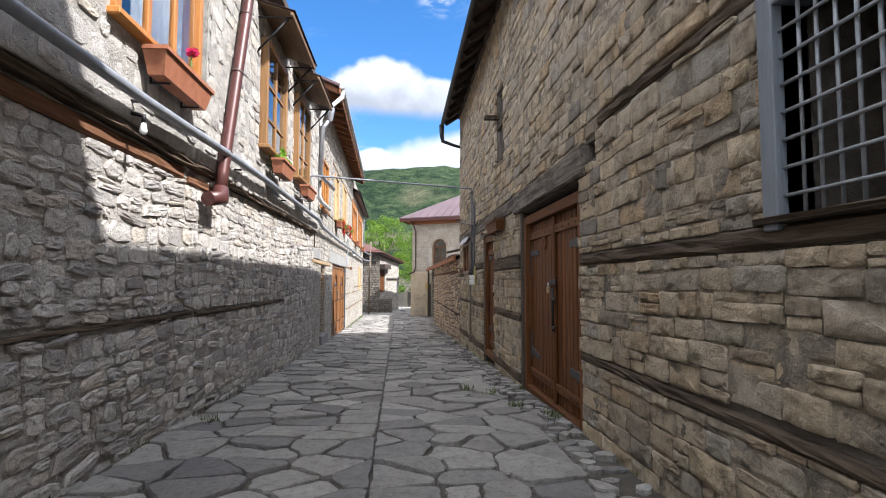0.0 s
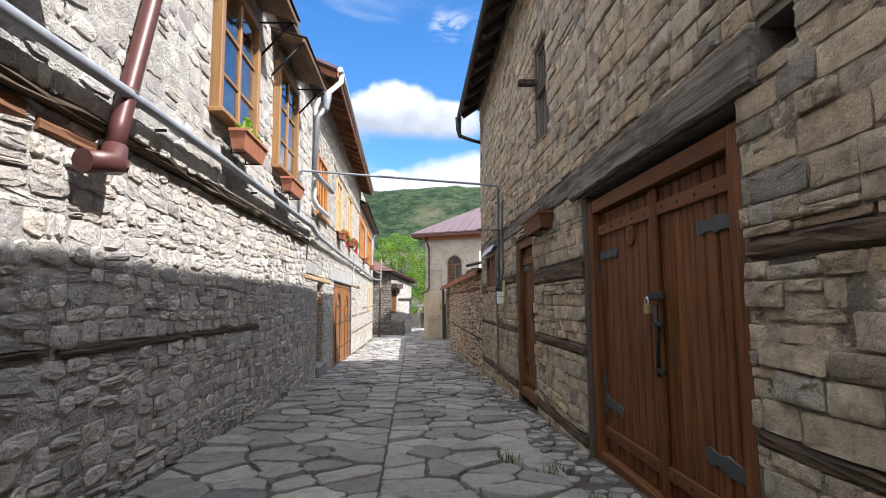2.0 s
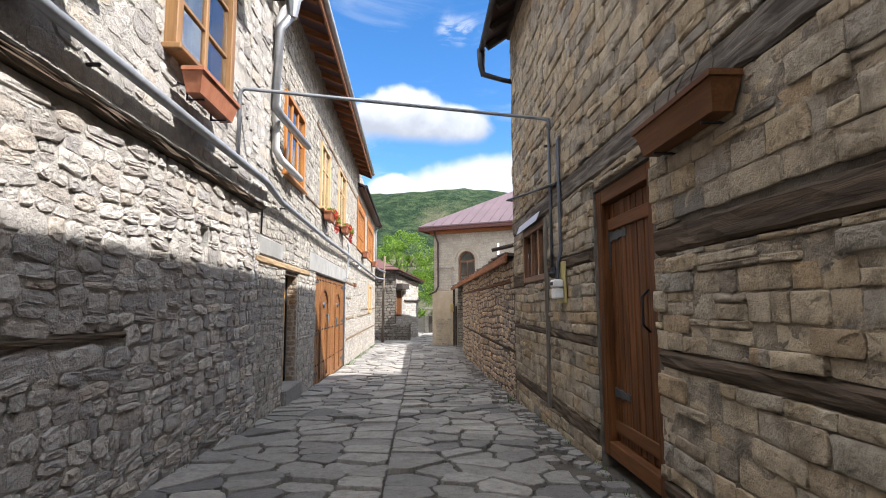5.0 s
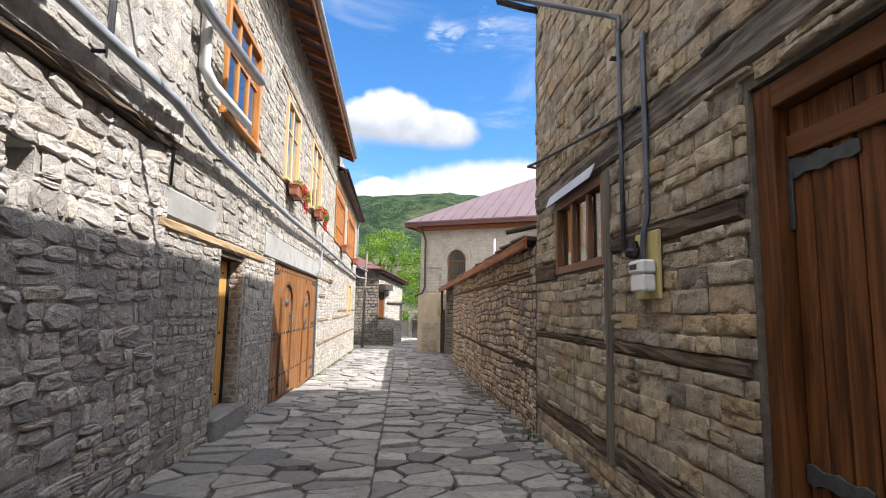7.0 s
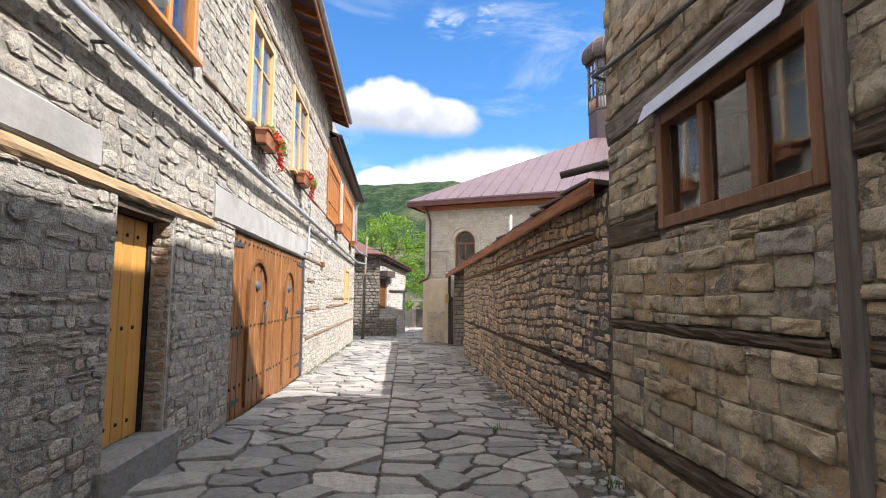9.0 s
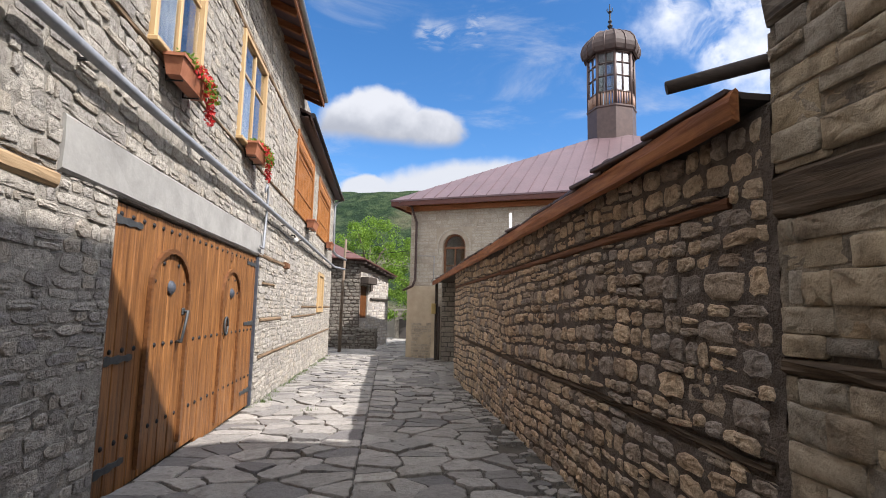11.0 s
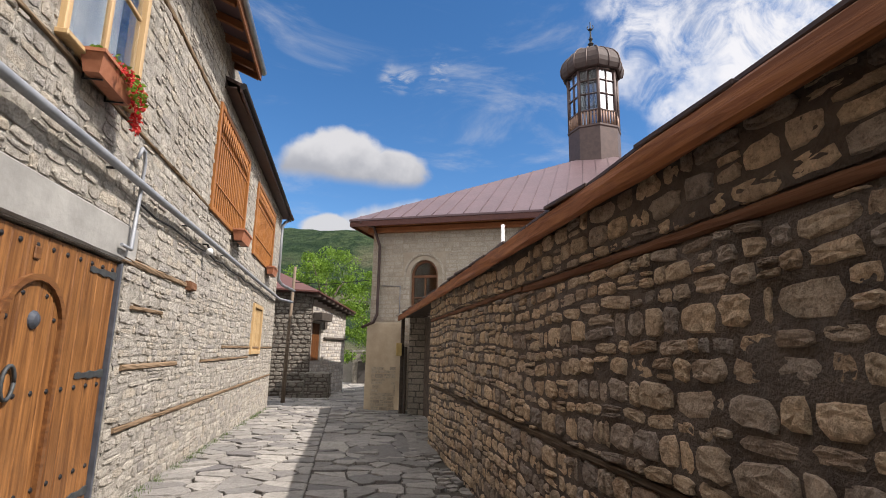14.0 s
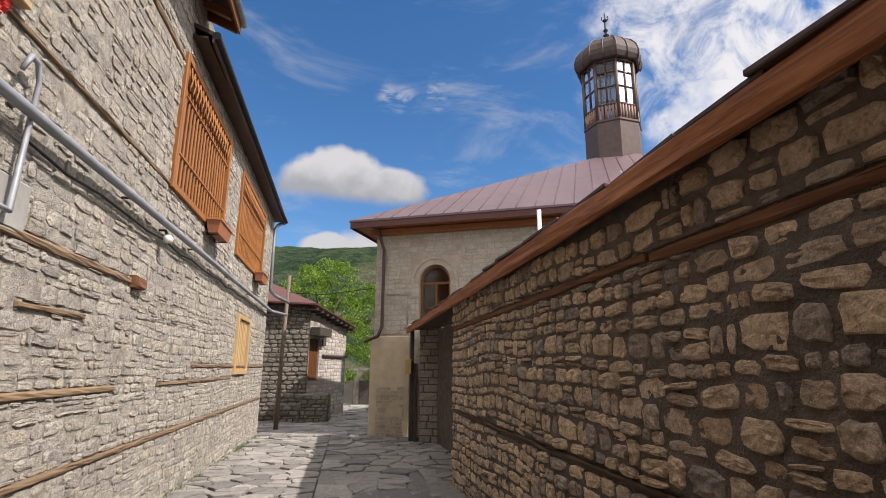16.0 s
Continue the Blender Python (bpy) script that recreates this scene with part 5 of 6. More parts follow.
M_PIPEGREY = plain_mat("dark_grey_painted_pipe", (0.06, 0.068, 0.085), (0.1, 0.108, 0.13), 8, 0.5, 0.2, 0.2, 0.003)
M_PALESHEET = plain_mat("pale_lilac_sheet", (0.55, 0.55, 0.60), (0.47, 0.47, 0.52), 6, 0.5, 0.0, 0.1, 0.003)
M_YELLOW = plain_mat("pale_yellow_board", (0.50, 0.42, 0.17), (0.44, 0.37, 0.16), 8, 0.7)
build_right_details()


# ---- windows, gate and fittings on the left ----
M_CURTAIN = plain_mat("white_curtain", (0.75, 0.75, 0.74), (0.65, 0.66, 0.67), 5, 0.9)


def casement(name, m, span, wood, wood_h, cols, bars, label, out=-0.05, w=0.07, curtain=None):
    """A wooden window: outer frame, casements with bars, and a pane in each light."""
    u0, u1, z0, z1 = span
    top = thing(name, m, label, "window", kind="structure")
    part("frame", box(u0, u0 + w, out, 0.12, z0, z1, 0.006), wood, top)
    part("frame", box(u1 - w, u1, out, 0.12, z0, z1, 0.006), wood, top)
    part("frame", box(u0 + w, u1 - w, out + 0.002, 0.12, z1 - w, z1, 0.006), wood_h, top)
    part("sill", box(u0 - 0.04, u1 + 0.04, out - 0.05, 0.12, z0 - 0.05, z0, 0.008), wood_h, top)
    cuts = [u0 + w + (u1 - u0 - 2 * w) * i / cols for i in range(cols + 1)]
    for c in cuts[1:-1]:
        part("mullion", box(c - 0.03, c + 0.03, out + 0.025, out + 0.075, z0, z1 - w, 0.006), wood, top)
    for a, b in zip(cuts, cuts[1:]):
        levels = [z0] + [z0 + (z1 - w - z0) * k for k in bars] + [z1 - w]
        for k, z in enumerate(levels[1:-1]):
            part("transom", box(a + 0.031, b - 0.031, out + 0.03, out + 0.07, z - 0.018, z + 0.018, 0.005), wood_h, top)
        for lo, hi in zip(levels, levels[1:]):
            part("pane", box(a + 0.02, b - 0.02, out + 0.05, out + 0.056, lo + 0.015, hi - 0.015), M_GLASS, top)
    if curtain:
        bm = bmesh.new()
        n = 24
        a, b = u0 + (u1 - u0) * curtain[0], u0 + (u1 - u0) * curtain[1]
        cols_ = [[bm.verts.new((a + (b - a) * i / n, 0.2 + 0.025 * math.sin(i * 1.9), z)) for z in (z0 + 0.02, z1)] for i in range(n + 1)]
        for p, q in zip(cols_, cols_[1:]):
            bm.faces.new((p[0], q[0], q[1], p[1]))
        part("curtain", bm, M_CURTAIN, top, "white curtain and pale pane backing", True)
    return top


UP = LEFT @ pose(0, -0.09, 0)


def build_left_windows():
    casement("window_4", UP, (3.48, 4.95, 3.08, 4.6), M_ORANGE, M_ORANGE, 3, [], "pine window with white curtains", curtain=(0.45, 1.0))
    casement("window_5", UP, A_OPEN["two"], M_WIN, M_WIN, 2, [0.3, 0.64], "brown wooden window under a boarded canopy", -0.1, 0.09, (0.0, 0.7))
    casement("window_6", UP, A_OPEN["three"], M_WIN, M_WIN, 2, [0.3, 0.64], "brown wooden window under a boarded canopy", -0.1, 0.09, (0.2, 1.0))
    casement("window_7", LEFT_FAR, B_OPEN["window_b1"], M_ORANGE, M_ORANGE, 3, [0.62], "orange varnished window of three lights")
    # full white curtains in window_8 and window_9 stand for pale sky reflections
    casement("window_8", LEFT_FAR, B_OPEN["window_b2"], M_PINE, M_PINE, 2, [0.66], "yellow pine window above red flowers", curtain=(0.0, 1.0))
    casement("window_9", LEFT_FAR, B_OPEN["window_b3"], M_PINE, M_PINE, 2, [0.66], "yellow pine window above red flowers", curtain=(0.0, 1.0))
    # canopies
    for u0, u1 in ((6.85, 8.6), (9.05, 10.7)):
        c = thing("window_canopy", UP, "weathered boarded canopy on iron struts", "canopy", "canopies over the brown windows")
        for i in range(4):
            part("board", box(u0, u1, -0.12 * (i + 1) - 0.002, -0.12 * i, 0.0, 0.022, 0.003, None, pose(0, 0, 4.98, 16, 0, 0)), M_WINY, c)
        part("sheet", box(u0 - 0.03, u1 + 0.03, -0.52, 0.0, 0.026, 0.032, 0, None, pose(0, 0, 4.98, 16, 0, 0)), M_BROWNMETAL, c)
        part("edge_batten", box(u0 - 0.03, u1 + 0.03, -0.51, -0.47, -0.05, -0.002, 0.004, None, pose(0, 0, 4.98, 16, 0, 0)), M_WINY, c)
        for u in (u0 + 0.05, u1 - 0.05):
            part("strut", tube([(u, 0.0, 4.32), (u, -0.42, 4.8)], 0.016, 5), M_IRON, c)
            part("tie", tube([(u, 0.0, 4.8), (u, -0.46, 4.8)], 0.014, 5), M_IRON, c)
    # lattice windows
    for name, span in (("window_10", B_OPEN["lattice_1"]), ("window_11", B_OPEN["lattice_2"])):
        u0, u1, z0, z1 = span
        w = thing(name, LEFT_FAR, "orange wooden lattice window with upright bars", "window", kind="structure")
        frame_parts(w, u0, u1, z0, z1, -0.05, 0.1, 0.09, M_LATTICE, M_LATTICE, True, ("frame", "frame", "sill"))
        n = round((u1 - u0 - 0.18) / 0.155)
        for i in range(1, n):
            u = u0 + 0.09 + (u1 - u0 - 0.18) * i / n
            part("bar", box(u - 0.024, u + 0.024, -0.012, 0.012, z0 + 0.09, z1 - 0.09, 0.005), M_LATTICE, w)
        for f in (0.28, 0.72):
            z = z0 + (z1 - z0) * f
            part("rail", box(u0 + 0.09, u1 - 0.09, -0.026, -0.013, z - 0.016, z + 0.016, 0.003), M_LATTICE, w)
        for i in range(1, n):
            u = u0 + 0.09 + (u1 - u0 - 0.18) * i / n
            for s in (-1, 1):
                q = u + s * (u1 - u0 - 0.18) / n
                part("diagonal", tube([(u, -0.028, z0 + (z1 - z0) * 0.76), (min(max(q, u0 + 0.09), u1 - 0.09), -0.028, z1 - 0.1)], 0.014, 4), M_LATTICE, w)
        # backing is near-black: the shade of the gaps is put into its colour
        part("backing", box(u0 + 0.09, u1 - 0.09, 0.12, 0.14, z0 + 0.09, z1 - 0.09), M_BACK, w, "boards behind the bars with gap shade in their colour")
    u0, u1, z0, z1 = B_OPEN["small"]
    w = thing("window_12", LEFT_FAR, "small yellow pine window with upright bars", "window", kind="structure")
    frame_parts(w, u0, u1, z0, z1, -0.06, 0.1, 0.1, M_PINE, M_PINE, True, ("frame", "frame", "sill"))
    for i in range(1, 7):
        u = u0 + 0.1 + (u1 - u0 - 0.2) * i / 7
        part("bar", box(u - 0.03, u + 0.03, -0.02, 0.03, z0 + 0.1, z1 - 0.1, 0.004), M_PINE, w)
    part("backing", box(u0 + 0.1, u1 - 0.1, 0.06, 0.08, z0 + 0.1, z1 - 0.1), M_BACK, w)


M_WIN = wood_mat("brown_window_wood", (0.25, 0.13, 0.05), (0.36, 0.20, 0.08), 2, 0.5, 0.25, (0.16, 0.1, 0.06))
M_WINY = wood_mat("brown_canopy_boards", (0.16, 0.10, 0.06), (0.27, 0.18, 0.11), 1, 0.75, 0.4, (0.1, 0.08, 0.06))
# orange boards darkened to hold the shade between the bars
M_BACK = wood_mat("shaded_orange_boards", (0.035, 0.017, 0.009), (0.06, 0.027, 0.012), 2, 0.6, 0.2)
build_left_windows()


def build_gate():
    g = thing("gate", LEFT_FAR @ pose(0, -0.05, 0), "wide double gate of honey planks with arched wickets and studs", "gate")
    u0, u1, z1 = 16.27, 21.03, 1.82
    mid = 18.55
    arches = ((16.98, 17.98, 1.56), (19.18, 20.06, 1.52))
    for k, (a, b) in enumerate(((u0 + 0.02, mid - 0.006), (mid + 0.006, u1 - 0.05))):
        z0 = (floor_z(0.41 + 0.958 * (a + b) / 2) - 0.047) / 0.955 - 0.02
        leaf = part("gate_leaf", box(a, b, 0.12, 0.15, z0, z1), M_GATE, g)
        planks(leaf, a, b, z0, z1, 0.08, 0.118, 11, M_GATE, 51 + k)
        p, q, top = arches[k]
        wicket = part("wicket", arch_band(p, q, z0 + 0.1, top - 0.42, top, 0.05, 0.045, 0.079), M_GATEY, g, "arched wicket door moulding")
        studs(leaf, [(a + 0.1 + i * (b - a - 0.2) / 10, z) for i in range(11) for z in (z1 - 0.09, 0.62, -0.12)], 0.08, 0.024)
        studs(leaf, [((p + q) / 2 + s * (q - p) * 0.36, top - 0.34) for s in (-1, 1)] + [((p + q) / 2 + s * (q - p) * 0.18, top - 0.16) for s in (-1, 1)], 0.08, 0.022)
        knob = lathe([(0.075, 0.0), (0.07, 0.015), (0.045, 0.035), (0.015, 0.045)], 14)
        kb = part("boss", knob, M_PIPEGREY, g, "round steel boss")
        kb.location, kb.rotation_euler = ((p + q) / 2 + 0.02, 0.08, 1.17), (radians(90), 0, 0)
    part("handle", tube([(17.86, 0.07, 0.93), (17.86, 0.02, 0.93), (17.72, 0.02, 0.62), (17.72, 0.07, 0.62)], 0.014, 8), M_STRAP, g, "long steel pull handle")
    part("handle_rose", box(17.82, 17.9, 0.06, 0.079, 0.89, 0.97, 0.01), M_STRAP, g)
    part("ring_handle", tube([(19.42 + 0.075 * math.cos(t), 0.055, 0.72 + 0.12 * math.sin(t)) for t in [2 * math.pi * i / 14 for i in range(15)]], 0.014, 6), M_STRAP, g, "iron ring handle")
    for z in (1.68, 0.72, -0.35):
        strap(g, u1 - 0.06, u1 - 0.62, z, 0.076, 0.075)
    for z in (1.68, 0.55, -0.3):
        strap(g, u0 + 0.03, u0 + 0.5, z, 0.076, 0.075)
    part("jamb", box(u1 - 0.045, u1 - 0.015, 0.035, 0.2, -0.75, z1, 0.006), M_PIPEGREY, g, "grey steel angle jamb")
    part("jamb", box(u0 - 0.012, u0 + 0.016, 0.06, 0.2, -0.75, z1, 0.004), M_GATEY, g)
    part("wicket_latch", box(19.5, 19.58, 0.06, 0.079, 1.62, 1.72, 0.008), M_GATEY, g)
    # small door beside the gate
    d = thing("door_3", LEFT_FAR, "narrow studded door of yellow pine set deep in the wall", "door", kind="structure")
    frame_parts(d, 13.6, 14.55, -0.14, 1.72, 0.17, 0.25, 0.06, M_IRON, M_IRON, False)
    leaf = part("door_leaf", box(13.665, 14.485, 0.22, 0.25, -0.14, 1.655), M_PINED, d)
    planks(leaf, 13.665, 14.485, -0.14, 1.655, 0.185, 0.218, 4, M_PINED, 57)
    studs(leaf, [(13.8 + i * 0.17, z) for i in range(4) for z in (1.5, 0.75, 0.0)], 0.185, 0.018)
    part("lintel", box(13.5, 14.65, 0.02, 0.5, 1.66, 1.728, 0.0), M_BEAM, d)
    st = thing("door_step", LEFT_FAR, "worn grey stone doorstep", "step")
    part("slab", box(13.5, 14.7, -0.08, 0.45, floor_z(14.1) - 0.1, -0.145, 0.025), M_FLAG, st)


M_PINED = wood_mat("yellow_door_pine", (0.50, 0.25, 0.06), (0.60, 0.33, 0.09), 2, 0.4, 0.1, (0.3, 0.15, 0.05))
build_gate()


def build_left_fittings():
    p = thing("gas_main", None, "long grey gas pipe clipped along the house fronts", "pipe")
    line = [(-1.83, -4, 2.56), (-1.83, 3.75, 2.57), (-1.83, 5.6, 2.62), (-1.83, 7.2, 2.64), (-1.83, 11.6, 2.63), (-1.92, 12.6, 2.59), (-2.0, 16.3, 2.56), (-2.08, 20.2, 2.585), (-2.125, 22.5, 2.585), (-2.245, 28.7, 2.57), (-2.32, 32.7, 2.57), (-2.0, 33.6, 2.55)]
    part("pipe", tube(line, 0.04, 10), M_GREYPAINT, p, smooth=True)
    for k in range(14):
        y = 1.5 + k * 2.3
        x = np.interp(y, [q[1] for q in line], [q[0] for q in line])
        part("bracket", box(x - 0.16, x - 0.02, y - 0.01, y + 0.01, 2.555, 2.575, 0.002), M_IRON, p)
    d = thing("downpipe", None, "brown metal downpipe with a kicked-out shoe", "downpipe")
    part("pipe", tube([(-1.76, 6.42, 5.3), (-1.85, 6.3, 5.0), (-1.86, 5.5, 2.4), (-1.86, 5.46, 2.2)], 0.062, 12), M_PIPEBROWN, d, smooth=True)
    part("shoe", tube([(-1.86, 5.475, 2.25), (-1.86, 5.45, 2.13), (-1.9, 5.22, 2.09)], 0.072, 12), M_PIPEBROWN, d)
    for z in (2.62, 3.6, 4.4):
        part("strap", tube([(-1.858, 5.5 + (z - 2.4) * 0.308, z), (-1.858, 5.5 + (z - 2.37) * 0.308, z + 0.03)], 0.068, 12), M_BROWNMETAL, d)
    l = thing("bulb_lamp", UP, "small white bulb lamp on a wall bracket", "lamp")
    part("bulb", lathe([(0.005, -0.035), (0.022, -0.028), (0.028, -0.008), (0.022, 0.015), (0.014, 0.05)], 12, None, (3.8, -0.1, 2.36)), M_WHITE, l, smooth=True)
    part("socket", tube([(3.8, -0.1, 2.4), (3.8, -0.1, 2.46), (3.8, 0.0, 2.48)], 0.015, 6), M_IRON, l)
    w = thing("downpipe", None, "galvanised downpipe beside the eaves", "downpipe")
    part("hopper", lathe([(0.06, -0.2), (0.1, 0.0), (0.11, 0.12)], 10, None, (-1.7, 12.1, 5.2)), M_ZINC, w)
    part("pipe", tube([(-1.7, 12.1, 5.05), (-1.86, 12.1, 4.85), (-1.9, 12.08, 3.76), (-1.86, 12.22, 3.7), (-1.78, 13.55, 3.67)], 0.055, 10), M_ZINC, w, smooth=True)
    w = thing("downpipe", None, "white plastic downpipe from the middle roof", "downpipe")
    part("pipe", tube([(-1.46, 12.45, 5.86), (-1.46, 12.42, 5.7), (-1.9, 12.42, 5.3), (-1.97, 12.42, 5.15), (-1.97, 12.42, 3.3), (-1.93, 12.55, 3.18), (-1.88, 13.5, 3.13)], 0.05, 10), M_WHITE, w, smooth=True)
    w = thing("downpipe", None, "grey downpipe at the far house corner", "downpipe")
    part("pipe", tube([(-2.17, 32.95, 5.32), (-2.34, 32.78, 5.16), (-2.41, 32.72, 5.0), (-2.41, 32.72, 3.2), (-2.3, 33.0, 3.06), (-1.95, 33.5, 2.92)], 0.05, 9), M_ZINC, w, smooth=True)
    for name, pts in (("gutter", [(-1.46, 12.3, 5.92), (-1.76, 24.15, 5.92)]), ("gutter", [(-1.95, 23.6, 5.34), (-2.15, 33.05, 5.34)])):
        gt = thing(name, None, "metal gutter along the eaves", "gutter")
        part("channel", tube(pts, 0.06, 8), M_ZINC if pts[0][1] < 20 else M_IRON, gt)
    c = thing("wall_conduit", LEFT_FAR, "bent grey conduit over the gate", "pipe")
    part("pipe", tube([(20.75, -0.07, 1.98), (20.98, -0.07, 1.97), (20.98, -0.1, 2.9), (20.93, -0.1, 3.02), (20.85, -0.1, 3.03), (20.8, -0.09, 2.9)], 0.017, 7), M_GREYPAINT, c)
    c = thing("wall_cable", LEFT_FAR, "thin dark cable hanging down the wall", "cable")
    part("cable", tube([(12.02, -0.06, 5.6), (12.02, -0.06, 4.2), (12.06, -0.06, 2.7), (12.05, -0.05, 2.1)], 0.012, 5), M_IRON, c)
    c = thing("wall_cable", LEFT_FAR, "loose dark cable drooping below the gas pipe", "cable")
    part("cable", tube([(21.0 + i * 0.6, -0.06, 2.5 - 0.05 * math.sin(i * 1.3) ** 2) for i in range(21)], 0.013, 5), M_IRON, c)
    l = thing("bulb_lamp", LEFT_FAR, "small white lamp under the gas pipe", "lamp")
    part("bulb", lathe([(0.01, -0.06), (0.05, -0.045), (0.055, 0.0), (0.03, 0.04)], 12, None, (23.9, -0.12, 2.5)), M_WHITE, l, smooth=True)
    part("socket", tube([(23.9, -0.12, 2.52), (23.9, -0.08, 2.6), (23.9, 0.0, 2.6)], 0.016, 6), M_IRON, l)
    st = thing("timber_stub", LEFT_FAR, "red-brown timber end sticking out of the wall", "timber")
    part("stub", rough_beam(23.25, 23.5, -0.09, 0.1, 1.80, 1.93, 8, 0.006, 0.1), M_OLDRED, st)
    # flower boxes
    trough("flower_box", UP @ pose(4.3, -0.05, 3.0), 0.92, "terracotta flower box with one pink bloom", M_TERRA, 0.2, 0.17)
    b = trough("flower_box", UP @ pose(7.68, -0.12, 3.0), 0.74, "terracotta flower box with bright green herbs", M_TERRA, 0.2, 0.17)
    foliage("herb_clump", b, [((0, -0.09, 0.03), (0.4, 0.09, 0.06), 420)], 0.022, 1, M_HERB)
    foliage("herb_clump", b, [((-0.1, -0.09, 0.13), (0.05, 0.04, 0.08), 60)], 0.03, 2, M_HERB)
    trough("flower_box", UP @ pose(9.72, -0.12, 3.0), 0.78, "empty terracotta flower box under a window", M_TERRA, 0.19, 0.16)
    fl = thing("flower", UP, "single pink flower on a stem", "flower")
    part("stem", tube([(4.45, -0.14, 2.95), (4.46, -0.15, 3.2)], 0.006, 5), M_HERBSTEM, fl)
    foliage("bloom", fl, [((4.46, -0.16, 3.22), (0.045, 0.045, 0.035), 60)], 0.025, 4, M_PINKFLOWER)
    for u, z, k in ((16.98, 3.27, 5), (19.8, 3.37, 6)):
        b = trough("flower_box", LEFT_FAR @ pose(u + 0.04, -0.06, z), 0.7, "terracotta flower box with trailing red flowers", M_TERRA, 0.19, 0.17)
        foliage("trailing_blossom", b, [((0.15, -0.12, 0.04), (0.33, 0.1, 0.07), 170), ((0.33, -0.2, -0.12), (0.13, 0.05, 0.16), 150), ((0.05, -0.21, -0.03), (0.2, 0.04, 0.06), 50), ((0.42, -0.17, -0.3), (0.06, 0.05, 0.14), 80)], 0.026, k, M_REDFLOWER)
        foliage("leafage", b, [((0.05, -0.12, 0.02), (0.42, 0.12, 0.08), 150), ((0.25, -0.23, -0.12), (0.2, 0.06, 0.15), 60)], 0.03, k + 10, M_LEAF)
    for u in (26.2, 31.0):
        trough("flower_box", LEFT_FAR @ pose(u, -0.06, 3.3), 0.9, "empty terracotta flower box under a lattice window", M_TERRA, 0.22, 0.2)


M_PIPEBROWN = plain_mat("glossy_brown_pipe_paint", (0.078, 0.03, 0.027), (0.11, 0.042, 0.036), 6, 0.4, 0.15, 0.1, 0.003)
M_HERBSTEM = plain_mat("green_stem", (0.05, 0.12, 0.02), (0.07, 0.15, 0.03), 10, 0.7)
build_left_fittings()


# ---- the far end of the lane ----


def build_far_end():
    h = thing("village_house", None, "small stone house with dark eaves and whitewashed side", "house")
    a, b = Vector((-1.58, 37.72)), Vector((-0.28, 41.3))
    side = (b - a).normalized()
    SIDE = Matrix(((side.x, -side.y, 0, a.x), (side.y, side.x, 0, a.y), (0, 0, 1, 0), (0, 0, 0, 1)))
    w = part("wall", wall_bm(0, 3.9, -1.6, 2.75, [(0.02, 0.95, 0.45, 2.1)], 0.4), M_PLASTER, h, "whitewashed stone side wall")
    w.matrix_world = SIDE
    front = part("wall", wall_bm(-6.5, -1.59, -1.6, 3.3, [], 0.4), M_MUD, h, "rough grey stone front wall")
    front.matrix_world = pose(0, 37.62, 0)
    places = lay_courses(-5.5, -1.6, -1.2, 3.3, (0.12, 0.2), (0.2, 0.42), [], 71, 0.02, 0.02, 0.06, 0.1)
    clad_later(front, places, "rubble", M_GREYRUBBLE, (0.02, 0.05), (-3.2, -1.6, -0.8, 3), 72, tilt=3)
    places = lay_courses(0.0, 3.9, -1.2, 2.75, (0.12, 0.2), (0.2, 0.42), [(0.0, 0.97, 0.43, 2.12), (1.2, 3.9, 1.42, 1.5)], 73, 0.02, 0.02, 0.06, 0.1)
    clad_later(w, places, "rubble", M_RUBBLE, (0.01, 0.025), (0, 3.9, 0.2, 2.7), 74, tilt=2)
    dr = part("door", box(0.06, 0.92, 0.06, 0.1, 0.5, 2.06), M_DOOR, w, "brown plank door")
    part("door_hood", box(-0.06, 1.08, -0.45, -0.03, 2.16, 2.5, 0.02), M_DARKWOOD, w, "dark smoke-blackened timber hood")
    part("shelf", box(1.2, 3.9, -0.12, -0.03, 1.42, 1.5, 0.01), M_DARKWOOD, w)
    part("window", box(1.15, 1.45, -0.08, -0.03, 1.85, 2.3, 0.01), M_DARKWOOD, w)
    roof = thing("roof", None)
    roof.parent = h
    bm = bmesh.new()
    pts = [(-7, 37.0, 3.45), (-1.35, 37.15, 3.3), (0.25, 41.6, 2.75), (-5.0, 43.0, 3.0)]
    lo = [bm.verts.new(p) for p in pts]
    hi = [bm.verts.new((p[0], p[1], p[2] + 0.06)) for p in pts]
    ridge = bm.verts.new((-4.4, 40.0, 4.9))
    for i in range(4):
        j = (i + 1) % 4
        bm.faces.new((lo[i], lo[j], hi[j], hi[i]))
        bm.faces.new((hi[i], hi[j], ridge))
    bm.faces.new(lo[::-1])
    part("roof_sheet", bm, M_BROWNMETAL2, roof)
    for i in range(9):
        f = (i + 0.5) / 9
        p = Vector((-1.35, 37.15, 3.25)).lerp(Vector((0.25, 41.6, 2.7)), f)
        part("rafter_end", box(p.x - 0.55, p.x - 0.02, p.y - 0.04, p.y + 0.04, p.z - 0.1, p.z - 0.005, 0.005), M_DARKWOOD, roof)
    bench = thing("stone_block", None, "rough grey stone block beside the house", "stone block")
    part("block", rough_beam(-1.7, -0.75, 36.9, 38.2, floor_z(37) - 0.05, floor_z(37) + 0.95, 5, 0.03, 0.3), M_GREYRUBBLE, bench)
    bench2 = thing("stone_block", None, "low rough stone step before the house", "stone block")
    part("block", rough_beam(-2.6, -1.72, 36.9, 37.58, floor_z(37) - 0.05, floor_z(37) + 0.6, 6, 0.03, 0.3), M_GREYRUBBLE, bench2)
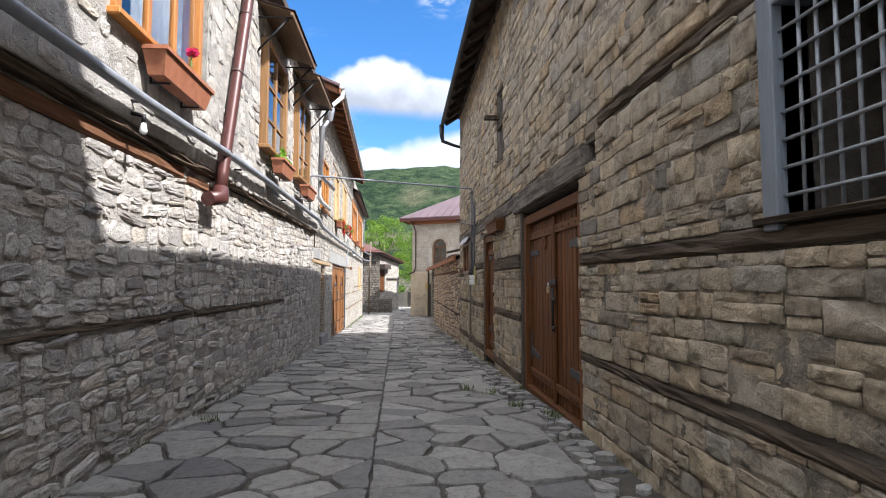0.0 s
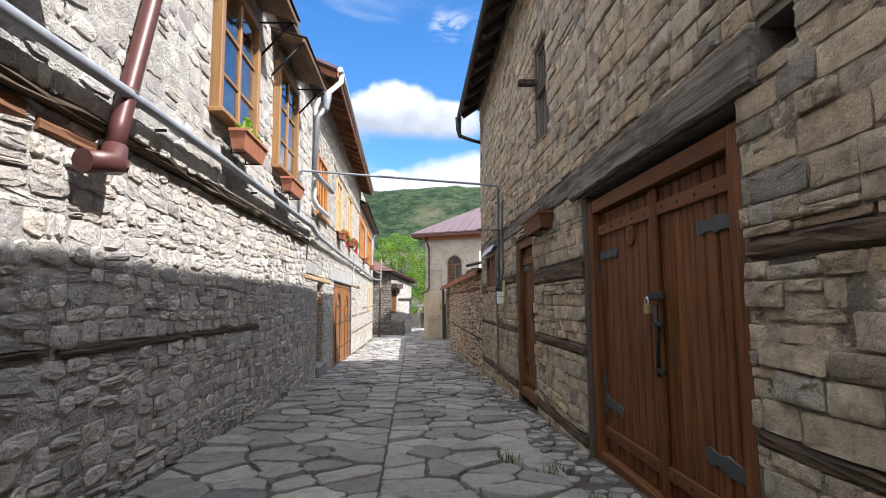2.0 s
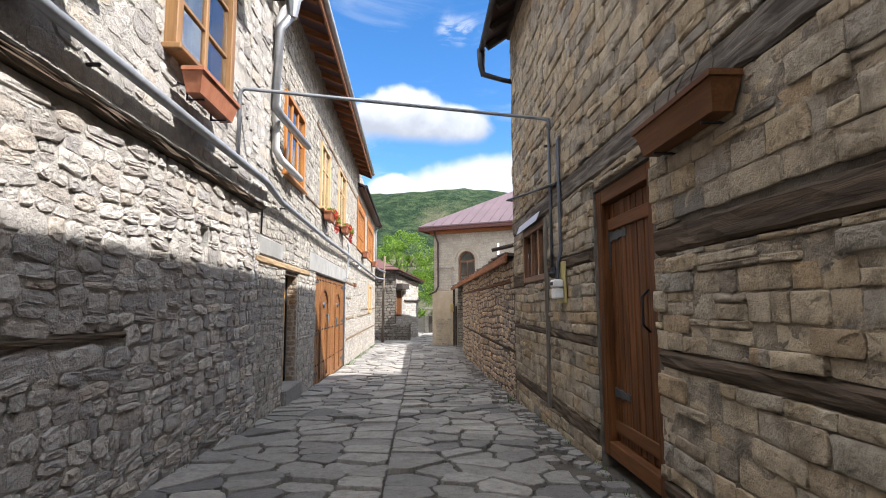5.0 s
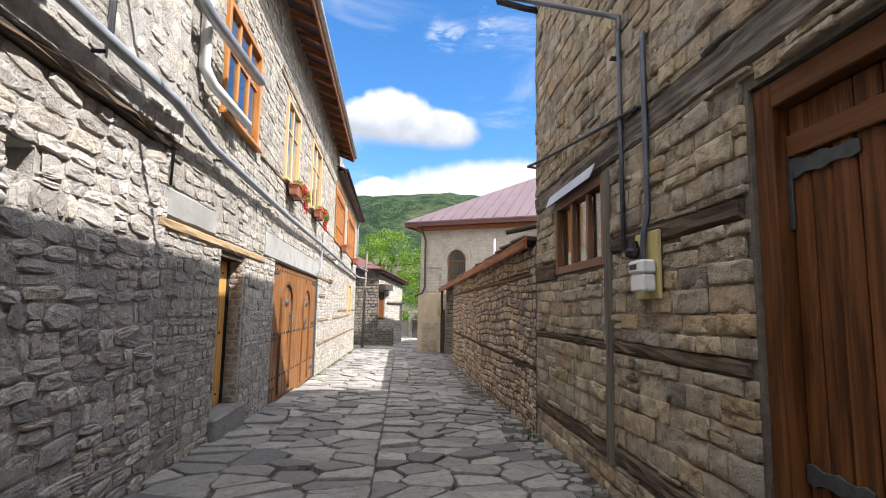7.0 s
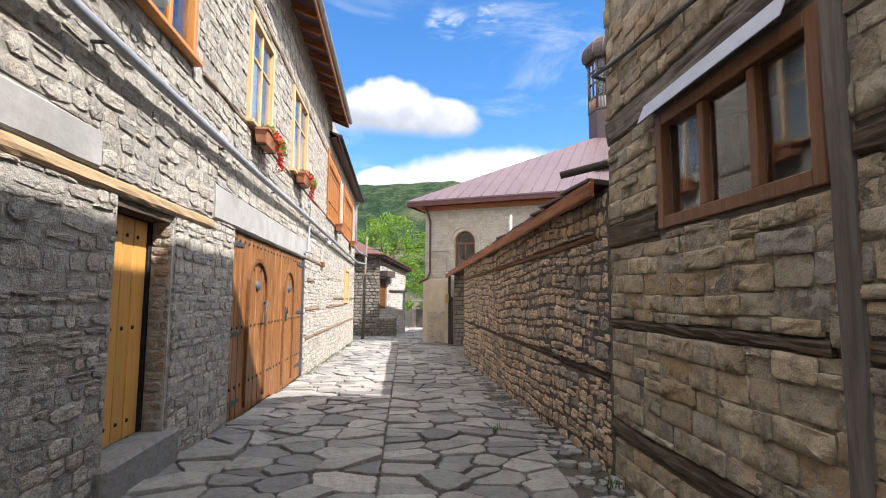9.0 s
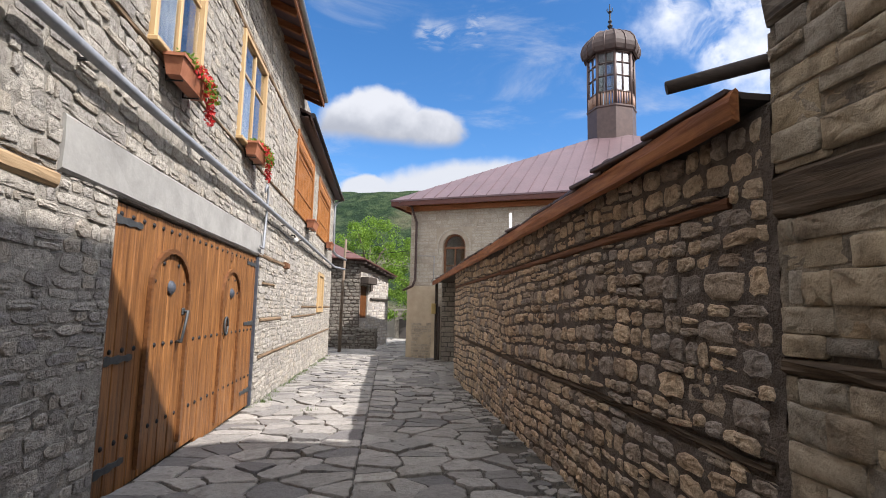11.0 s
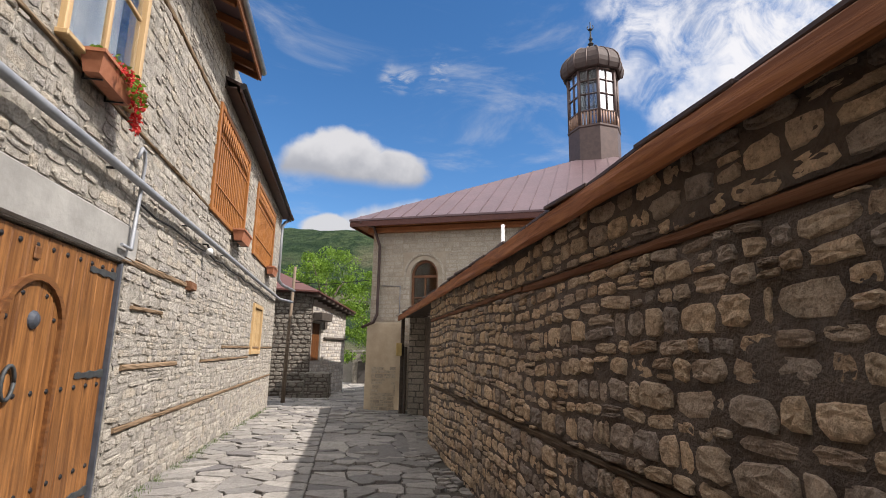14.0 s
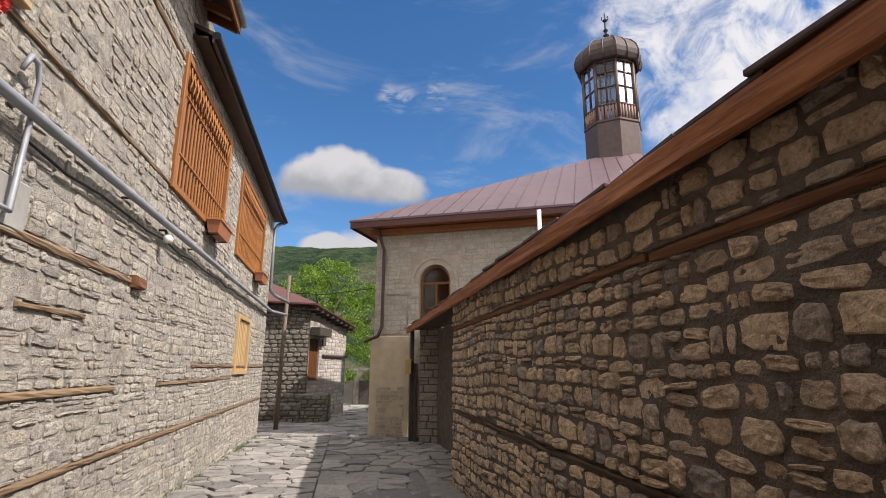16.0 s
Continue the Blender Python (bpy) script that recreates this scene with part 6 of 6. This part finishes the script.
    for ob, m, wd, zt in ((bench, pose(-1.7, 36.865, 0), 0.95, 0.93), (bench, pose(-0.715, 36.9, 0, 0, 0, 90), 1.3, 0.93), (bench2, pose(-2.6, 36.865, 0), 0.88, 0.58)):
        face = part("face", wall_bm(0.03, wd - 0.03, floor_z(37) - 0.05, floor_z(37) + zt - 0.02, [], 0.02), M_MUD, ob)
        face.matrix_world = m
        clad_later(face, lay_courses(0.0, wd, floor_z(37) - 0.03, floor_z(37) + zt, (0.1, 0.17), (0.18, 0.4), [], 77, 0.02, 0.01, 0.05, 0.2), "rubble", M_GREYRUBBLE, (0.02, 0.05), (0, 2, -3, 2), 78, tilt=4)
    pole = thing("wooden_pole", None, "leaning weathered wooden pole by the house corner", "pole")
    part("pole", tube([(-2.12, 34.0, floor_z(34) - 0.1), (-2.1, 34.0, 1.5), (-2.03, 34.0, 3.85)], [0.075, 0.062, 0.05], 8), M_POLE, pole, smooth=True)
    cab = thing("street_cable", None, "thin dark cable slung between the houses", "cable")
    part("cable", tube([(-2.05, 34.0, 3.3), (-0.9, 33.5, 3.2), (0.55, 32.0, 3.22)], 0.012, 5), M_IRON, cab)
    vp = thing("vent_pipe", None, "thin white vent pipe standing in the yard", "pipe")
    part("pipe", tube([(2.84, 24.45, floor_z(24.4) - 0.05), (2.84, 24.45, 3.42)], 0.035, 8), M_WHITE, vp)
    # low wall that closes the lane
    fw = structure("wall_far", wall_bm(-4, 8, -1.8, 0.95, [], 0.4), M_PLASTER, pose(0, 51.5, 0), "low pale wall closing the lane", "wall")
    gate = thing("yard_gate", None, "low yellow wooden yard gate", "gate")
    for i in range(4):
        part("board", box(-0.75 + i * 0.11, -0.66 + i * 0.11, 46.0, 46.04, floor_z(46), 1.25, 0.006), M_PINE, gate)
    shed = thing("shed", None, "dark low shed in the shade", "shed")
    part("body", box(0.2, 2.2, 49.5, 51.4, floor_z(50), 0.85, 0.02), M_GREYRUBBLE, shed)
    # no real hole: a dark plate on the front holds the doorway's shade
    part("opening", box(0.55, 1.3, 49.46, 49.5, floor_z(50) + 0.02, 0.25, 0.01), M_DARK, shed)
    # mosque side gate beneath the end of the coping
    gp = structure("wall_gate_return", wall_bm(0, 2.2, -1.6, 2.0, [], 0.35), M_GREYMORTAR, Matrix(((0.96, 0.28, 0, 1.72), (-0.28, 0.96, 0, 30.2), (0, 0, 1, 0), (0, 0, 0, 1))), "short wall of grey squared stone by the mosque", "wall")
    places = lay_courses(0, 2.2, -1.1, 2.0, (0.15, 0.2), (0.26, 0.44), [], 81, 0.02, 0.01, 0.06, 0.05)
    clad_later(gp, places, "block", M_GREYBLOCK, (0.02, 0.04), (0, 2.2, -1, 2), 82)
    pt = thing("gate_post", None, "dark timber gate post beside the mosque", "post")
    part("post", box(1.5, 1.6, 30.4, 30.5, floor_z(30.4) - 0.05, 2.0, 0.012), M_DARKWOOD, pt)
    mb = thing("meter_box", None, "small pale yellow meter box on the gate post", "meter box")
    part("case", box(1.36, 1.52, 30.26, 30.398, 0.84, 1.2, 0.01), M_YELLOWBOX, mb)
    part("lid", box(1.375, 1.505, 30.25, 30.259, 0.86, 1.18, 0.003), M_YELLOWBOX, mb)
    part("gate_leaf", box(1.62, 1.68, 30.3, 31.3, floor_z(30.4), 1.1, 0.01), M_DARKWOOD, pt)


M_YELLOWBOX = plain_mat("faded_yellow_enamel", (0.52, 0.38, 0.14), (0.43, 0.32, 0.13), 9, 0.6)
M_GREYRUBBLE = stone_mat("grey_house_stone", [(0.0, (0.216, 0.197, 0.167)), (0.5, (0.288, 0.26, 0.22)), (1.0, (0.18, 0.16, 0.137))], (0.09, 0.084, 0.0722), 0.5)
M_GREYBLOCK = stone_mat("grey_squared_stone", [(0.0, (0.36, 0.33, 0.28)), (0.5, (0.42, 0.38, 0.32)), (1.0, (0.30, 0.28, 0.25))], (0.15, 0.14, 0.12), 0.5)
M_GREYMORTAR = plain_mat("grey_pointing", (0.16, 0.15, 0.13), (0.11, 0.1, 0.09), 8, 0.95, 0, 0.8, 0.02)
M_BROWNMETAL2 = plain_mat("red_brown_roof_metal", (0.102, 0.04, 0.0325), (0.126, 0.0525, 0.0425), 3, 0.5, 0.2, 0.15, 0.004)
build_far_end()


def build_tree(name, at, height, spread, seed, label):
    rng = random.Random(seed)
    top = thing(name, pose(*at), label, "tree")
    bm = bmesh.new()
    tube([(0, 0, -0.2), (0.08, 0.05, height * 0.2), (0.0, 0.1, height * 0.45), (0.1, 0, height * 0.8)], [0.24, 0.19, 0.14, 0.04], 9, bm)
    tips = []
    for i in range(9):
        a = i * 2.4 + rng.uniform(-0.3, 0.3)
        z = height * rng.uniform(0.25, 0.55)
        r = spread * rng.uniform(0.5, 0.8)
        e = (r * math.cos(a), r * math.sin(a), z + height * rng.uniform(0.1, 0.35))
        tube([(0.04, 0.05, z), (e[0] * 0.5, e[1] * 0.5, z + (e[2] - z) * 0.65), e], [0.09, 0.06, 0.02], 6, bm)
        tips.append(e)
    part("trunk", bm, M_BARK, top, smooth=True)
    spots = [((x, y, z), (spread * 0.3, spread * 0.3, spread * 0.2), 190) for x, y, z in tips]
    for _ in range(46):
        a, f = rng.uniform(0, 6.28), rng.random() ** 0.5
        zf = rng.uniform(0.2, 1.0)
        r = spread * f * math.sin(math.pi * min(1, 0.15 + zf * 0.8)) ** 0.6
        s = spread * rng.uniform(0.14, 0.28)
        spots.append(((r * math.cos(a), r * math.sin(a), height * zf), (s, s, s * 0.7), 170))
    foliage("crown", top, spots, 0.085, seed, M_LEAF, "bright spring foliage")


build_tree("tree", (-1.7, 47.5, -1.1), 8.2, 2.7, 3, "leafy bright green walnut tree behind the house")
build_tree("tree", (1.6, 50.0, -1.1), 7.0, 2.6, 4, "leafy green tree beyond the lane")


def build_weeds():
    rng = random.Random(9)
    vs, fs = [], []

    def tuft(x, y, n, h, spread):
        for _ in range(n):
            px, py = x + rng.gauss(0, spread), y + rng.gauss(0, spread)
            z, a, l = floor_z(py) - 0.02, rng.uniform(0, 6.28), h * rng.uniform(0.5, 1.3)
            dx, dy, b = math.cos(a), math.sin(a), len(vs)
            vs.extend([(px - dy * 0.005, py + dx * 0.005, z), (px + dy * 0.005, py - dx * 0.005, z), (px + dx * l * 0.5, py + dy * l * 0.5, z + l)])
            fs.append((b, b + 1, b + 2))

    for _ in range(190):
        y = rng.uniform(20.2, 32.4)
        tuft(-1.8 - 0.0195 * y + abs(rng.gauss(0.06, 0.05)), y, rng.randrange(4, 16), 0.07, 0.035)
    for _ in range(60):
        y = rng.uniform(3, 14)
        tuft(rng.choice([-1.98, 1.5]) + rng.uniform(-0.04, 0.04), y, 6, 0.05, 0.03)
    for x, y in ((1.1, 6.2), (1.2, 5.5), (0.8, 6.6), (-1.75, 5.0), (1.4, 13.6), (-1.2, 20.0), (0.9, 15.5)):
        tuft(x, y, 40, 0.09, 0.05)
    for x, y in ((1.42, 5.0), (1.45, 4.85)):
        tuft(x, y, 24, 0.1, 0.04)
    ob = new("weeds", mesh_of("weeds", vs, fs, M_GRASS))
    tagged(ob, "small green weeds along the wall foot and joints", "weeds", kind="stuff")


build_weeds()

# ---- paving ----


def clip_poly(poly, nx, ny, d):
    """Keep the part of a convex polygon where nx * x + ny * y <= d."""
    out = []
    for i, p in enumerate(poly):
        q = poly[(i + 1) % len(poly)]
        a, b = nx * p[0] + ny * p[1] - d, nx * q[0] + ny * q[1] - d
        if a <= 0:
            out.append(p)
        if (a < 0 < b) or (b < 0 < a):
            f = a / (a - b)
            out.append((p[0] + (q[0] - p[0]) * f, p[1] + (q[1] - p[1]) * f))
    return out


def flags(x0, x1, y0, y1, sx, sy, seed):
    """Irregular flagstones that fill a strip; x0 and x1 are functions of y."""
    rng = random.Random(seed)
    sites, row, y = {}, 0, y0
    while y < y1:
        a, b = x0(y), x1(y)
        n = max(1, round((b - a) / (sx * rng.uniform(0.8, 1.25))))
        sites[row] = [(a + (b - a) * (i + 0.5 + rng.uniform(-0.4, 0.4)) / n, y + rng.uniform(-0.36, 0.36) * sy) for i in range(n)]
        row += 1
        y += sy * rng.uniform(0.85, 1.15)
    polys = []
    for r, line in sites.items():
        near = [s for k in range(r - 2, r + 3) for s in sites.get(k, [])]
        for s in line:
            a, b = x0(s[1]), x1(s[1])
            poly = [(a, s[1] - 1.2), (b, s[1] - 1.2), (b, s[1] + 1.2), (a, s[1] + 1.2)]
            for q in near:
                if q is s:
                    continue
                dx, dy = q[0] - s[0], q[1] - s[1]
                l = math.hypot(dx, dy)
                g = rng.uniform(0.002, 0.011)
                poly = clip_poly(poly, dx / l, dy / l, (dx * (q[0] + s[0]) + dy * (q[1] + s[1])) / 2 / l - g)
                if len(poly) < 3:
                    break
            if len(poly) >= 3:
                polys.append(poly)
    return polys


def build_paving():
    pave = thing("pavement", None, "worn irregular grey flagstones with dirt joints", "pavement", kind="structure")
    rng = random.Random(21)
    mid = lambda y: -0.16 - 0.009 * y
    left = lambda y: -1.97 + 0.03 * math.sin(y * 2.3) if y < 12 else -1.8 - 0.0195 * y
    edge = lambda y: 1.2 + 0.07 * math.sin(y * 1.7) + 0.06 * math.sin(y * 4.1)
    polys = flags(left, mid, -4, 33.6, 0.46, 0.27, 1) + flags(mid, edge, -4, 24.9, 0.43, 0.26, 2)
    polys += [p for p in flags(edge, lambda y: 1.53, -4, 24.9, 0.15, 0.13, 5) if rng.random() < 0.72]
    polys += flags(mid, lambda y: 2.6, 24.9, 33.6, 0.5, 0.4, 3) + flags(lambda y: -6.0, lambda y: 0.9 if y < 47 else 4, 33.6, 58, 0.6, 0.5, 4)
    vs, fs, singles = [], [], 0
    for poly in polys:
        cx, cy = sum(p[0] for p in poly) / len(poly), sum(p[1] for p in poly) / len(poly)
        # break long straight edges so that the outlines wander
        pts = []
        for i, p in enumerate(poly):
            q = poly[(i + 1) % len(poly)]
            l = math.hypot(q[0] - p[0], q[1] - p[1])
            k = min(0.3, 0.035 / max(l, 1e-6))
            if l > 0.04:
                n = max(1, min(5, int(l / 0.075)))
                for i in range(n + 1):
                    f = k + (1 - 2 * k) * i / n
                    j = -rng.uniform(0.0, 0.02) if 0 < i < n else -rng.uniform(0.0, 0.008)
                    mx, my = p[0] + (q[0] - p[0]) * f, p[1] + (q[1] - p[1]) * f
                    r = max(0.02, math.hypot(mx - cx, my - cy))
                    pts.append((mx + (mx - cx) / r * j, my + (my - cy) / r * j))
        if len(pts) < 4:
            continue
        n = len(pts)
        lift, tx, ty = rng.uniform(-0.016, 0.016), rng.uniform(-0.045, 0.045), rng.uniform(-0.045, 0.045)
        verts = []
        for sc, dz in ((1.0, -0.06), (0.994, -0.008), (0.97, 0.0)):
            for x, y in pts:
                X, Y = cx + (x - cx) * sc, cy + (y - cy) * sc
                verts.append((X, Y, floor_z(Y) + dz + lift + (X - cx) * tx + (Y - cy) * ty + (rng.uniform(-0.003, 0.003))))
        faces = [(a + k, a + (k + 1) % n, a + n + (k + 1) % n, a + n + k) for a in (0, n) for k in range(n)]
        faces.append(tuple(range(2 * n, 3 * n)))
        if singles < 300 and 1.5 < cy < 13.5:
            ob = new("flagstone", mesh_of("flagstone", verts, faces, M_FLAG))
            ob.parent = pave
            singles += 1
        else:
            b = len(vs)
            vs += verts
            fs += [tuple(b + i for i in f) for f in faces]
    ob = new("flagstones", mesh_of("flagstones", vs, fs, M_FLAG))
    ob.parent = pave
    tagged(ob, kind="stuff")


build_paving()

# ---- stones of the walls ----
for args, kw in LATER:
    clad(*args, **kw)
